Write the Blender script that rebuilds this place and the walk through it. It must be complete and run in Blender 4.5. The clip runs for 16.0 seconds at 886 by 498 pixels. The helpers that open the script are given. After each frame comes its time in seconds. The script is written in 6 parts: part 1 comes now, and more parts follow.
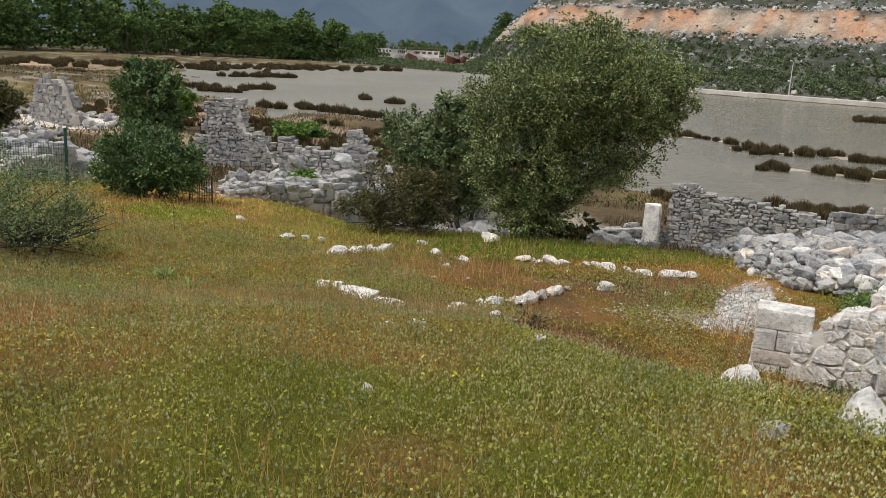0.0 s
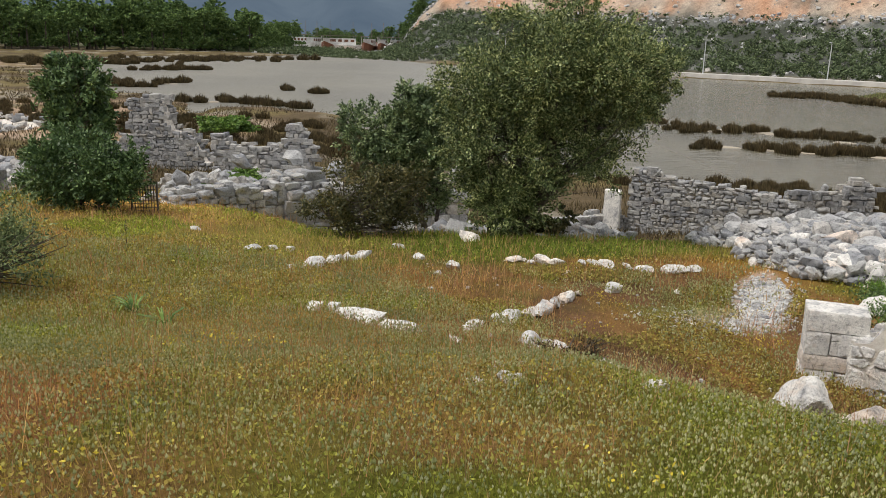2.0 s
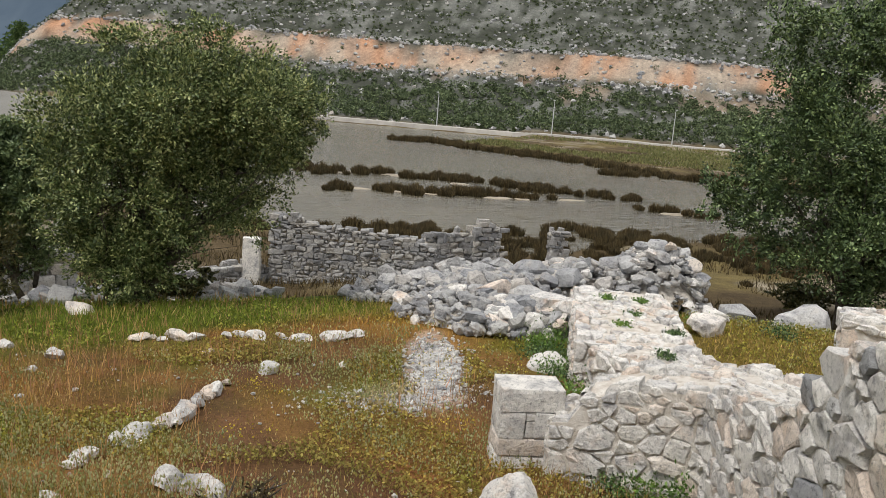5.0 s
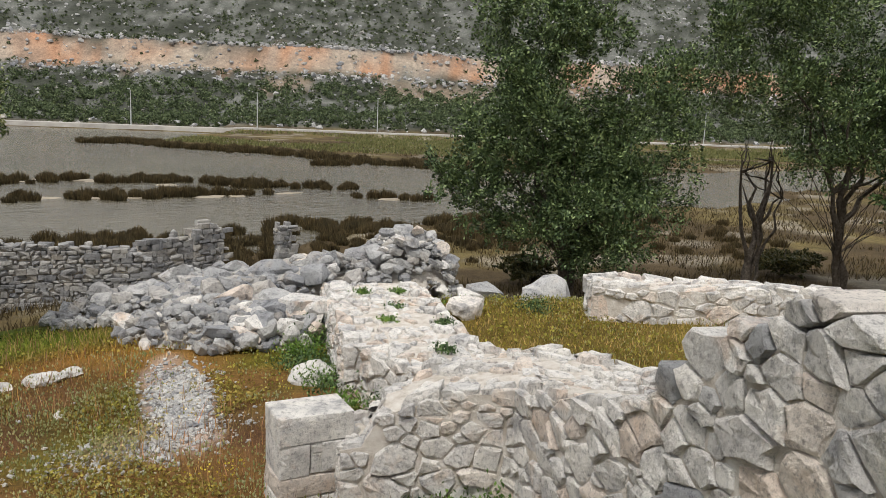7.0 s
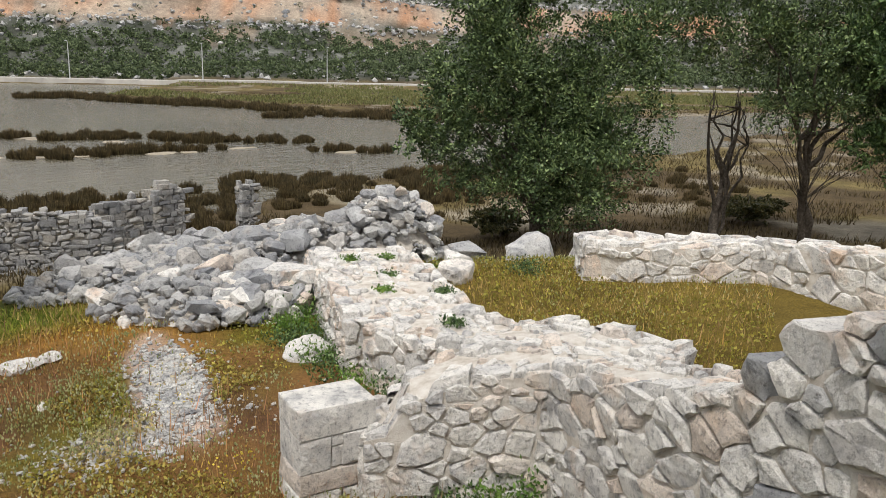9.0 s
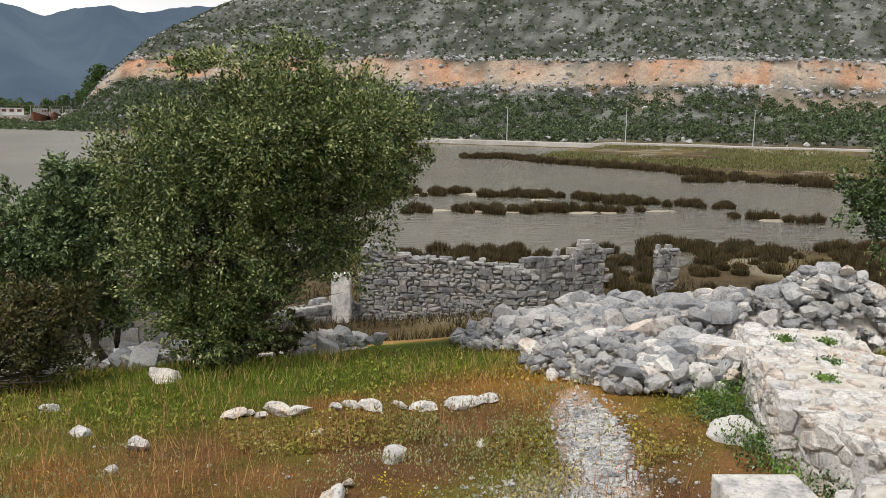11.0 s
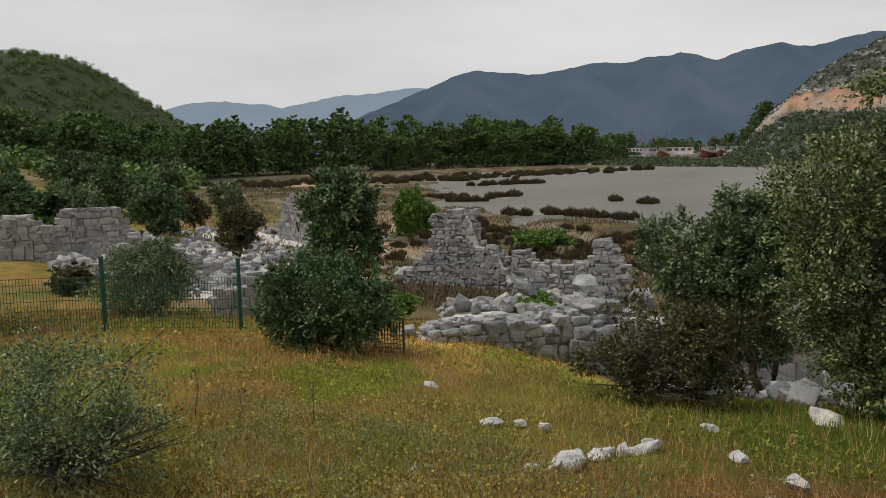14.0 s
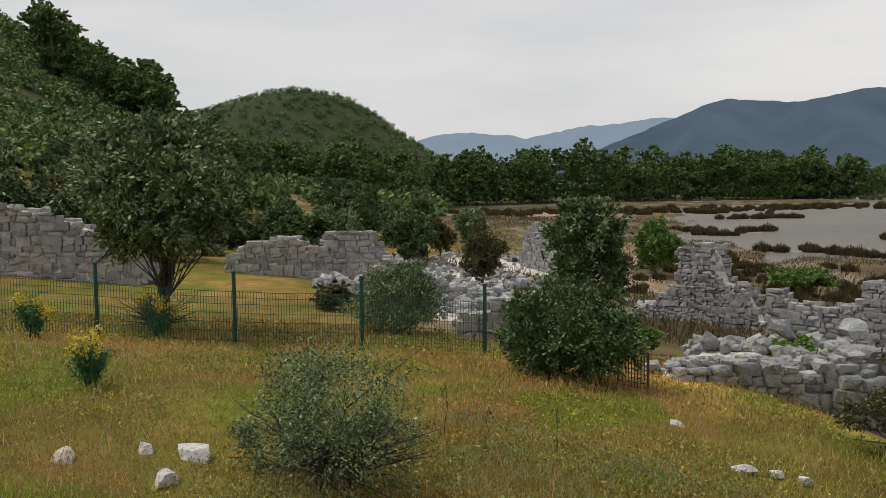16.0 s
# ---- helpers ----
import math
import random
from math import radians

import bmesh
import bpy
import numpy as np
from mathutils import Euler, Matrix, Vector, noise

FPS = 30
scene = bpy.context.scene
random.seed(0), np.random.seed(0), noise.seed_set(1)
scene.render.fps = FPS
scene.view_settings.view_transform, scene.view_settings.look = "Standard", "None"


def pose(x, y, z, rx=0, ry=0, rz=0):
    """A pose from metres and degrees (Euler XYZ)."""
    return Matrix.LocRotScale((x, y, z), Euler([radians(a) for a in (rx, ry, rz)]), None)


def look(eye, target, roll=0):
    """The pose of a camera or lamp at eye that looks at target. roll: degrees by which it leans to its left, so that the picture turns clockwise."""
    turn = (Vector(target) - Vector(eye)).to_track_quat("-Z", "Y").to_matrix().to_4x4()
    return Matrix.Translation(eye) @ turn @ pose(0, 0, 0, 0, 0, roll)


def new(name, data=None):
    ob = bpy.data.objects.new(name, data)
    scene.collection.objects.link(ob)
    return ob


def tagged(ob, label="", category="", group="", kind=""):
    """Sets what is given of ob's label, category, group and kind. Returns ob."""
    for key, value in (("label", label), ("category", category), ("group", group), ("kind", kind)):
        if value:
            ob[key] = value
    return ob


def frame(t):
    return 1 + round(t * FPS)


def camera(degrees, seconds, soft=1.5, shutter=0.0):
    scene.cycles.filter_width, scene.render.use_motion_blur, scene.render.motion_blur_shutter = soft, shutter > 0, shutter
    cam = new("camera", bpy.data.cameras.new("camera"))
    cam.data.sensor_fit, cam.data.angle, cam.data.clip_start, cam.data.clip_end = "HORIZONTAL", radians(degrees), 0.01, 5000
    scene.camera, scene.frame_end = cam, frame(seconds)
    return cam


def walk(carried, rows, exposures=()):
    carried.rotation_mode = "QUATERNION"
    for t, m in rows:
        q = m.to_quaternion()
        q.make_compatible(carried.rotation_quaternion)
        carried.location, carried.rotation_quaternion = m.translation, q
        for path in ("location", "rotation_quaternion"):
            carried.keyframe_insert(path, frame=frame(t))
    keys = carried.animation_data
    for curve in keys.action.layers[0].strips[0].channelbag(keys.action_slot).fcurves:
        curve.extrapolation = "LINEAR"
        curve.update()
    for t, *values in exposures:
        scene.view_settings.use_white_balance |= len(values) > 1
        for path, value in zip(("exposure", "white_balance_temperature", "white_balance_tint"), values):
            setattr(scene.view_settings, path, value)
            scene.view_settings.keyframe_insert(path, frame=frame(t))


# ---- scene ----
cam = camera(56.6, 16.0, 0.5)
PATH = [
    (0, (0.696, 0.22, 1.392), (0.633, 2.162, 0.919), 3.2),
    (0.5, (0.346, 0.629, 1.355), (0.325, 2.57, 0.873), 2.0),
    (1, (0.003, 0.965, 1.323), (0.099, 2.911, 0.868), 0.8),
    (1.5, (-0.253, 1.294, 1.267), (-0.129, 3.229, 0.778), 1.9),
    (2, (-0.509, 1.691, 1.324), (-0.387, 3.625, 0.828), 1.8),
    (2.5, (-0.655, 2.047, 1.286), (-0.497, 3.974, 0.774), 0.6),
    (3, (-0.63, 2.379, 1.243), (-0.417, 4.299, 0.723), 0.2),
    (3.5, (-0.493, 2.779, 1.207), (-0.111, 4.68, 0.718), 1.4),
    (4, (-0.483, 3.2, 1.266), (0.206, 5.03, 0.845), 3.3),
    (4.2, (-0.456, 3.348, 1.271), (0.284, 5.161, 0.864), 3.7),
    (6.3, (0.358, 5.25, 1.008), (1.599, 6.786, 0.694), 3.9),
    (6.5, (0.345, 5.318, 1.003), (1.601, 6.841, 0.681), 3.2),
    (7, (0.355, 5.578, 0.947), (1.844, 6.872, 0.617), 2.4),
    (7.5, (0.426, 5.805, 0.992), (2.01, 6.952, 0.577), 3.6),
    (8, (0.569, 6.069, 1.0), (2.16, 7.209, 0.588), 2.6),
    (8.2, (0.556, 6.175, 0.997), (2.151, 7.308, 0.582), 2.4),
    (10.3, (0.09, 6.559, 1.155), (1.283, 8.118, 0.775), 1.4),
    (10.5, (0.076, 6.577, 1.138), (1.162, 8.222, 0.8), 2.0),
    (11, (0.105, 6.621, 1.125), (0.91, 8.423, 0.801), 1.2),
    (11.5, (0.088, 6.747, 1.06), (0.749, 8.608, 0.745), 0.8),
    (12, (0.061, 6.82, 1.032), (0.467, 8.756, 0.733), -0.1),
    (12.5, (-0.003, 6.819, 1.028), (-0.025, 8.801, 0.764), -0.9),
    (13, (-0.046, 6.805, 1.032), (-0.345, 8.765, 0.773), -1.2),
    (13.5, (-0.079, 6.77, 1.033), (-0.597, 8.685, 0.782), -0.9),
    (14, (-0.093, 6.733, 1.04), (-0.763, 8.602, 0.8), -1.2),
    (14.5, (-0.118, 6.695, 1.057), (-1.001, 8.474, 0.823), -1.6),
    (15, (-0.136, 6.635, 1.073), (-1.109, 8.368, 0.85), -1.2),
    (15.5, (-0.172, 6.612, 1.06), (-1.294, 8.26, 0.903), -0.9),
    (16, (-0.188, 6.591, 1.036), (-1.367, 8.199, 0.877), -0.6),
]
EXPOSURES = [(0, 0.2), (4, 0.18), (6.5, 0.02), (8, 0.22), (10.5, 0.2), (11.5, -0.1), (12.0, -0.55), (12.6, -0.68), (13.5, -0.4), (14.5, -0.33), (16, -0.25)]
walk(cam, [(t, look(eye, target, roll)) for t, eye, target, roll in PATH], EXPOSURES)

# ---- sky and sun: an overcast spring day ----
world = bpy.data.worlds.new("overcast_sky")
scene.world = world
world.use_nodes = True
wt = world.node_tree
wt.nodes.clear()
w_out = wt.nodes.new("ShaderNodeOutputWorld")
w_bg = wt.nodes.new("ShaderNodeBackground")
w_sky = wt.nodes.new("ShaderNodeTexSky")
w_sky.sky_type, w_sky.sun_disc = "NISHITA", False
w_sky.sun_elevation, w_sky.sun_rotation = radians(61), radians(252)
w_sky.air_density, w_sky.dust_density = 1.0, 3.0
w_co = wt.nodes.new("ShaderNodeTexCoord")
w_map = wt.nodes.new("ShaderNodeMapping")
w_map.inputs["Scale"].default_value = (1.0, 1.0, 5.0)
w_noise = wt.nodes.new("ShaderNodeTexNoise")
w_noise.inputs["Scale"].default_value, w_noise.inputs["Detail"].default_value = 1.6, 7
w_ramp = wt.nodes.new("ShaderNodeValToRGB")
w_ramp.color_ramp.elements[0].position, w_ramp.color_ramp.elements[0].color = 0.3, (6.3, 6.5, 6.8, 1)
w_ramp.color_ramp.elements[1].position, w_ramp.color_ramp.elements[1].color = 0.7, (9.4, 9.2, 9.0, 1)
w_mix = wt.nodes.new("ShaderNodeMixRGB")
w_mix.inputs[0].default_value = 0.92
wt.links.new(w_co.outputs["Generated"], w_map.inputs["Vector"])
wt.links.new(w_map.outputs["Vector"], w_noise.inputs["Vector"])
wt.links.new(w_noise.outputs["Fac"], w_ramp.inputs["Fac"])
wt.links.new(w_sky.outputs["Color"], w_mix.inputs[1])
wt.links.new(w_ramp.outputs["Color"], w_mix.inputs[2])
wt.links.new(w_mix.outputs["Color"], w_bg.inputs["Color"])
w_bg.inputs["Strength"].default_value = 0.105
wt.links.new(w_bg.outputs["Background"], w_out.inputs["Surface"])

sun_data = bpy.data.lights.new("sun", "SUN")
sun_data.energy, sun_data.angle, sun_data.color = 2.4, radians(14), (1.0, 0.95, 0.88)
sun = new("sun", sun_data)
sun.matrix_world = look((0, 0, 40), (21, 7, 0))


# ---- materials ----
def nodes_for(name, rough=0.9, spec=0.3):
    m = bpy.data.materials.new(name)
    m.use_nodes = True
    b = m.node_tree.nodes["Principled BSDF"]
    b.inputs["Roughness"].default_value = rough
    b.inputs["Specular IOR Level"].default_value = spec
    return m, m.node_tree.nodes, m.node_tree.links, b


def noise_node(n, l, scale, detail=6, coord="Object", rough=0.6):
    c = n.new("ShaderNodeTexCoord")
    t = n.new("ShaderNodeTexNoise")
    t.inputs["Scale"].default_value, t.inputs["Detail"].default_value = scale, detail
    t.inputs["Roughness"].default_value = rough
    l.new(c.outputs[coord], t.inputs["Vector"])
    return t.outputs["Fac"]


def ramp_node(n, l, fac, stops):
    r = n.new("ShaderNodeValToRGB")
    e = r.color_ramp.elements
    while len(e) < len(stops):
        e.new(0.5)
    for k, (p, c) in enumerate(stops):
        e[k].position, e[k].color = p, (*c, 1)
    l.new(fac, r.inputs["Fac"])
    return r.outputs["Color"]


def blend(n, l, fac, a, b, mode="MIX"):
    m = n.new("ShaderNodeMixRGB")
    m.blend_type = mode
    for s, v in zip(m.inputs, (fac, a, b)):
        if isinstance(v, (int, float)):
            s.default_value = v
        elif isinstance(v, tuple):
            s.default_value = (*v, 1)
        else:
            l.new(v, s)
    return m.outputs["Color"]


def bump(n, l, bsdf, height, strength, distance=0.02):
    b = n.new("ShaderNodeBump")
    b.inputs["Strength"].default_value, b.inputs["Distance"].default_value = strength, distance
    l.new(height, b.inputs["Height"])
    l.new(b.outputs["Normal"], bsdf.inputs["Normal"])


def world_noise(n, l, scale, detail=6, rough=0.6):
    g = n.new("ShaderNodeNewGeometry")
    t = n.new("ShaderNodeTexNoise")
    t.inputs["Scale"].default_value, t.inputs["Detail"].default_value, t.inputs["Roughness"].default_value = scale, detail, rough
    l.new(g.outputs["Position"], t.inputs["Vector"])
    return t.outputs["Fac"]


def stone_material(name, pale, grey, warm, island):
    """Weathered limestone: pale and grey faces, ochre stains, lichen specks and pits."""
    m, n, l, b = nodes_for(name, 0.92, 0.2)
    if island:
        rnd = n.new("ShaderNodeNewGeometry").outputs["Random Per Island"]
    else:
        rnd = n.new("ShaderNodeObjectInfo").outputs["Random"]
    tone = ramp_node(n, l, rnd, [(0.0, pale), (0.4, tuple(0.5 * (p + g) for p, g in zip(pale, grey))), (0.75, grey), (0.84, tuple(0.5 * p + 0.5 * w for p, w in zip(pale, warm))), (1.0, pale)])
    big = ramp_node(n, l, world_noise(n, l, 3.5, 5), [(0.32, (0.5, 0.51, 0.54)), (0.44, (0.84, 0.84, 0.85)), (0.58, (1.0, 1.0, 1.0))])
    c = blend(n, l, 1.0, tone, big, "MULTIPLY")
    stain = ramp_node(n, l, world_noise(n, l, 2.1, 4), [(0.56, (0, 0, 0)), (0.72, (1, 1, 1))])
    c = blend(n, l, blend(n, l, 0.55, (0.0, 0.0, 0.0), stain), c, warm)
    speck = ramp_node(n, l, world_noise(n, l, 19, 6, 0.75), [(0.36, (0.34, 0.34, 0.35)), (0.47, (0.95, 0.95, 0.95)), (0.7, (1.1, 1.1, 1.09))])
    c = blend(n, l, 0.7, c, speck, "MULTIPLY")
    fine = ramp_node(n, l, world_noise(n, l, 65, 4, 0.7), [(0.36, (0.62, 0.62, 0.62)), (0.5, (1, 1, 1))])
    c = blend(n, l, 0.45, c, fine, "MULTIPLY")
    l.new(c, b.inputs["Base Color"])
    hollow = blend(n, l, 0.5, world_noise(n, l, 7, 6, 0.65), world_noise(n, l, 26, 8, 0.75))
    bump(n, l, b, hollow, 1.0, 0.09)
    return m


STONE_PART = stone_material("limestone_near", (0.96, 0.93, 0.88), (0.80, 0.78, 0.755), (0.76, 0.54, 0.38), False)
STONE_BLOCK = stone_material("limestone_weathered", (0.66, 0.655, 0.645), (0.38, 0.39, 0.41), (0.54, 0.48, 0.41), False)
STONE_HEAP = stone_material("limestone_rubble", (0.57, 0.565, 0.55), (0.28, 0.29, 0.31), (0.46, 0.40, 0.33), True)
STONE_GRAVEL = stone_material("limestone_chippings", (0.80, 0.79, 0.76), (0.55, 0.55, 0.55), (0.6, 0.5, 0.4), True)
STONE_GREY = stone_material("limestone_grey", (0.50, 0.49, 0.47), (0.28, 0.285, 0.295), (0.38, 0.34, 0.28), True)


def mortar_material():
    m, n, l, b = nodes_for("old_mortar", 0.95, 0.15)
    c = ramp_node(n, l, world_noise(n, l, 7, 7), [(0.3, (0.46, 0.40, 0.33)), (0.48, (0.66, 0.61, 0.55)), (0.7, (0.80, 0.77, 0.72))])
    l.new(c, b.inputs["Base Color"])
    bump(n, l, b, world_noise(n, l, 30, 8, 0.75), 0.9, 0.04)
    return m


MORTAR = mortar_material()


def tint_material(name, grains, rough=0.95, depth=0.03, amount=0.75):
    """Takes the colour laid on the mesh and breaks it up by grain at two sizes."""
    m, n, l, b = nodes_for(name, rough, 0.1)
    a = n.new("ShaderNodeAttribute")
    a.attribute_name = "tint"
    c = a.outputs["Color"]
    for k, (size, low, high) in enumerate(grains):
        g = ramp_node(n, l, world_noise(n, l, size, 6, 0.65), [(0.34, (low, low, low)), (0.66, (high, high, high * 0.97))])
        c = blend(n, l, amount, c, g, "MULTIPLY")
    l.new(c, b.inputs["Base Color"])
    bump(n, l, b, world_noise(n, l, grains[0][0], 8, 0.7), 0.8, depth)
    return m


GROUND = tint_material("ground", [(26, 0.5, 1.35), (2.2, 0.75, 1.2), (0.7, 0.7, 1.3), (0.16, 0.75, 1.25)])


def blade_material():
    m, n, l, b = nodes_for("grass_blades", 0.7, 0.2)
    a = n.new("ShaderNodeAttribute")
    a.attribute_name = "tint"
    r = n.new("ShaderNodeNewGeometry").outputs["Random Per Island"]
    v = ramp_node(n, l, r, [(0, (0.6, 0.62, 0.5)), (0.5, (1, 1, 1)), (1, (1.5, 1.4, 1.25))])
    c = blend(n, l, 1.0, a.outputs["Color"], v, "MULTIPLY")
    l.new(c, b.inputs["Base Color"])
    t = n.new("ShaderNodeBsdfTranslucent")
    l.new(c, t.inputs["Color"])
    s = n.new("ShaderNodeMixShader")
    s.inputs[0].default_value = 0.3
    l.new(b.outputs[0], s.inputs[1])
    l.new(t.outputs[0], s.inputs[2])
    l.new(s.outputs[0], n["Material Output"].inputs["Surface"])
    return m


BLADES = blade_material()


def leaf_material(name, dark, mid, light, through_share=0.16, rough=0.5):
    m, n, l, b = nodes_for(name, rough, 0.35)
    r = n.new("ShaderNodeNewGeometry").outputs["Random Per Island"]
    c = ramp_node(n, l, r, [(0, dark), (0.55, mid), (1, light)])
    patch = ramp_node(n, l, world_noise(n, l, 1.3, 4), [(0.35, (0.7, 0.75, 0.7)), (0.65, (1.2, 1.15, 1.0))])
    c = blend(n, l, 1.0, c, patch, "MULTIPLY")
    l.new(c, b.inputs["Base Color"])
    t = n.new("ShaderNodeBsdfTranslucent")
    l.new(c, t.inputs["Color"])
    s = n.new("ShaderNodeMixShader")
    s.inputs[0].default_value = through_share
    l.new(b.outputs[0], s.inputs[1])
    l.new(t.outputs[0], s.inputs[2])
    l.new(s.outputs[0], n["Material Output"].inputs["Surface"])
    return m


OLIVE_LEAF = leaf_material("olive_leaf", (0.03, 0.05, 0.016), (0.11, 0.155, 0.052), (0.46, 0.49, 0.24), 0.05)
OLIVE_GREY = leaf_material("olive_leaf_grey", (0.045, 0.075, 0.034), (0.12, 0.175, 0.08), (0.34, 0.41, 0.22), 0.05)
DARK_LEAF = leaf_material("dark_leaf", (0.02, 0.045, 0.014), (0.065, 0.12, 0.042), (0.20, 0.29, 0.12), 0.1)
EVERGREEN = leaf_material("evergreen_leaf", (0.022, 0.042, 0.018), (0.075, 0.12, 0.047), (0.24, 0.32, 0.145), 0.05)
FRESH_LEAF = leaf_material("fresh_leaf", (0.066, 0.132, 0.028), (0.121, 0.220, 0.044), (0.220, 0.330, 0.077))
SCRUB_LEAF = leaf_material("scrub_leaf", (0.030, 0.036, 0.013), (0.085, 0.088, 0.034), (0.209, 0.176, 0.078))
PINE_LEAF = leaf_material("pine_needles", (0.026, 0.06, 0.02), (0.10, 0.17, 0.05), (0.21, 0.30, 0.09), 0.1, 0.7)
HILL_LEAF = leaf_material("hill_shrub", (0.024, 0.036, 0.017), (0.065, 0.09, 0.04), (0.135, 0.165, 0.08), 0.15, 0.8)
HILL_OLIVE = leaf_material("hill_olive", (0.04, 0.058, 0.03), (0.085, 0.12, 0.06), (0.17, 0.21, 0.115), 0.1, 0.8)
SEDGE_LEAF = leaf_material("sedge", (0.035, 0.025, 0.012), (0.085, 0.062, 0.03), (0.18, 0.14, 0.07), 0.15, 0.8)
REED_LEAF = leaf_material("green_reed", (0.10, 0.11, 0.04), (0.17, 0.18, 0.07), (0.25, 0.25, 0.12), 0.2, 0.8)
FLOWER = leaf_material("clover_head", (0.24, 0.27, 0.10), (0.40, 0.41, 0.20), (0.58, 0.56, 0.36), 0.2, 0.8)
YELLOW = leaf_material("yellow_flower", (0.45, 0.36, 0.03), (0.6, 0.48, 0.06), (0.7, 0.6, 0.12), 0.2, 0.8)
SPURGE = leaf_material("spurge_leaf", (0.03, 0.10, 0.05), (0.06, 0.17, 0.08), (0.10, 0.24, 0.12), 0.2, 0.6)


def bark_material():
    m, n, l, b = nodes_for("bark", 0.95, 0.15)
    c = ramp_node(n, l, world_noise(n, l, 9, 8), [(0.3, (0.035, 0.028, 0.022)), (0.55, (0.10, 0.085, 0.07)), (0.75, (0.19, 0.17, 0.145))])
    l.new(c, b.inputs["Base Color"])
    bump(n, l, b, world_noise(n, l, 20, 8), 0.9, 0.04)
    return m


BARK = bark_material()


def plain(name, rgb, rough=0.6, metal=0.0, grain=8.0):
    m, n, l, b = nodes_for(name, rough, 0.4)
    b.inputs["Metallic"].default_value = metal
    c = ramp_node(n, l, world_noise(n, l, grain, 5), [(0.3, tuple(0.72 * v for v in rgb)), (0.7, tuple(min(1, 1.18 * v) for v in rgb))])
    l.new(c, b.inputs["Base Color"])
    return m


GREEN_PAINT = plain("green_coated_wire", (0.012, 0.075, 0.055), 0.5)
RUST = plain("rusty_wire", (0.09, 0.075, 0.06), 0.8)
POLE_GREY = plain("galvanised_pole", (0.55, 0.56, 0.57), 0.5, 0.2)
HULL_WHITE = plain("white_hull", (0.75, 0.75, 0.73), 0.4, 0, 0.4)
HULL_BROWN = plain("varnished_hull", (0.16, 0.07, 0.04), 0.5, 0, 0.4)
HULL_RED = plain("red_hull", (0.32, 0.05, 0.04), 0.5, 0, 0.4)
ROAD_TOP = plain("pale_road", (0.42, 0.40, 0.37), 0.9, 0, 0.3)
PLANK = plain("grey_timber", (0.20, 0.17, 0.14), 0.9)


def water_material():
    """Shallow brackish water over mud, ruffled by a light wind."""
    m, n, l, b = nodes_for("lake_water", 0.3, 0.5)
    b.inputs["IOR"].default_value = 1.75
    c = ramp_node(n, l, world_noise(n, l, 0.05, 4), [(0.35, (0.072, 0.064, 0.042)), (0.65, (0.112, 0.10, 0.068))])
    l.new(c, b.inputs["Base Color"])
    g = n.new("ShaderNodeNewGeometry")
    mp = n.new("ShaderNodeMapping")
    mp.inputs["Scale"].default_value = (0.5, 1.6, 1.0)
    t = n.new("ShaderNodeTexNoise")
    t.inputs["Scale"].default_value, t.inputs["Detail"].default_value = 1.2, 4
    l.new(g.outputs["Position"], mp.inputs["Vector"])
    l.new(mp.outputs["Vector"], t.inputs["Vector"])
    bump(n, l, b, t.outputs["Fac"], 0.8, 0.3)
    axes = n.new("ShaderNodeSeparateXYZ")
    wind = n.new("ShaderNodeMapRange")
    wind.inputs["From Min"].default_value, wind.inputs["From Max"].default_value = -10, 35
    wind.inputs["To Min"].default_value, wind.inputs["To Max"].default_value = 0.5, 0.16
    l.new(g.outputs["Position"], axes.inputs[0])
    l.new(axes.outputs["X"], wind.inputs["Value"])
    l.new(wind.outputs["Result"], b.inputs["Roughness"])
    return m


WATER = water_material()


def haze_glow_material(name, low, high, grain):
    """Far mountains beyond the lake: self-lit, with the haze painted into their colour."""
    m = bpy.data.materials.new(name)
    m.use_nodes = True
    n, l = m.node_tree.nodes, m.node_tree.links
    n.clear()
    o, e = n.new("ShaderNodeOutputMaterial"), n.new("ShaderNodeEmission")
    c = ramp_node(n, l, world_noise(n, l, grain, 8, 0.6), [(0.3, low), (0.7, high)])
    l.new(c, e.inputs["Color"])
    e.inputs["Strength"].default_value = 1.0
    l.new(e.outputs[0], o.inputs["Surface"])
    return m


# terrain
LAKE = -6.3


def smooth(a, b, v):
    t = np.clip((v - a) / (b - a), 0, 1)
    return t * t * (3 - 2 * t)


def lattice(ix, iy, seed):
    n = (ix.astype(np.int64) * 374761393 + iy.astype(np.int64) * 668265263 + seed * 974634777) & 0xFFFFFFFF
    n = ((n ^ (n >> 13)) * 1274126177) & 0xFFFFFFFF
    return ((n ^ (n >> 16)) & 0xFFFF) / 65535.0


def fuzz(x, y, size, seed=0):
    """Smooth noise from 0 to 1 over the plan."""
    x, y = np.asarray(x, float) / size + 531.3, np.asarray(y, float) / size + 217.7
    ix, iy = np.floor(x), np.floor(y)
    fx, fy = x - ix, y - iy
    fx, fy = fx * fx * (3 - 2 * fx), fy * fy * (3 - 2 * fy)
    a, b = lattice(ix, iy, seed), lattice(ix + 1, iy, seed)
    c, d = lattice(ix, iy + 1, seed), lattice(ix + 1, iy + 1, seed)
    return (a * (1 - fx) + b * fx) * (1 - fy) + (c * (1 - fx) + d * fx) * fy


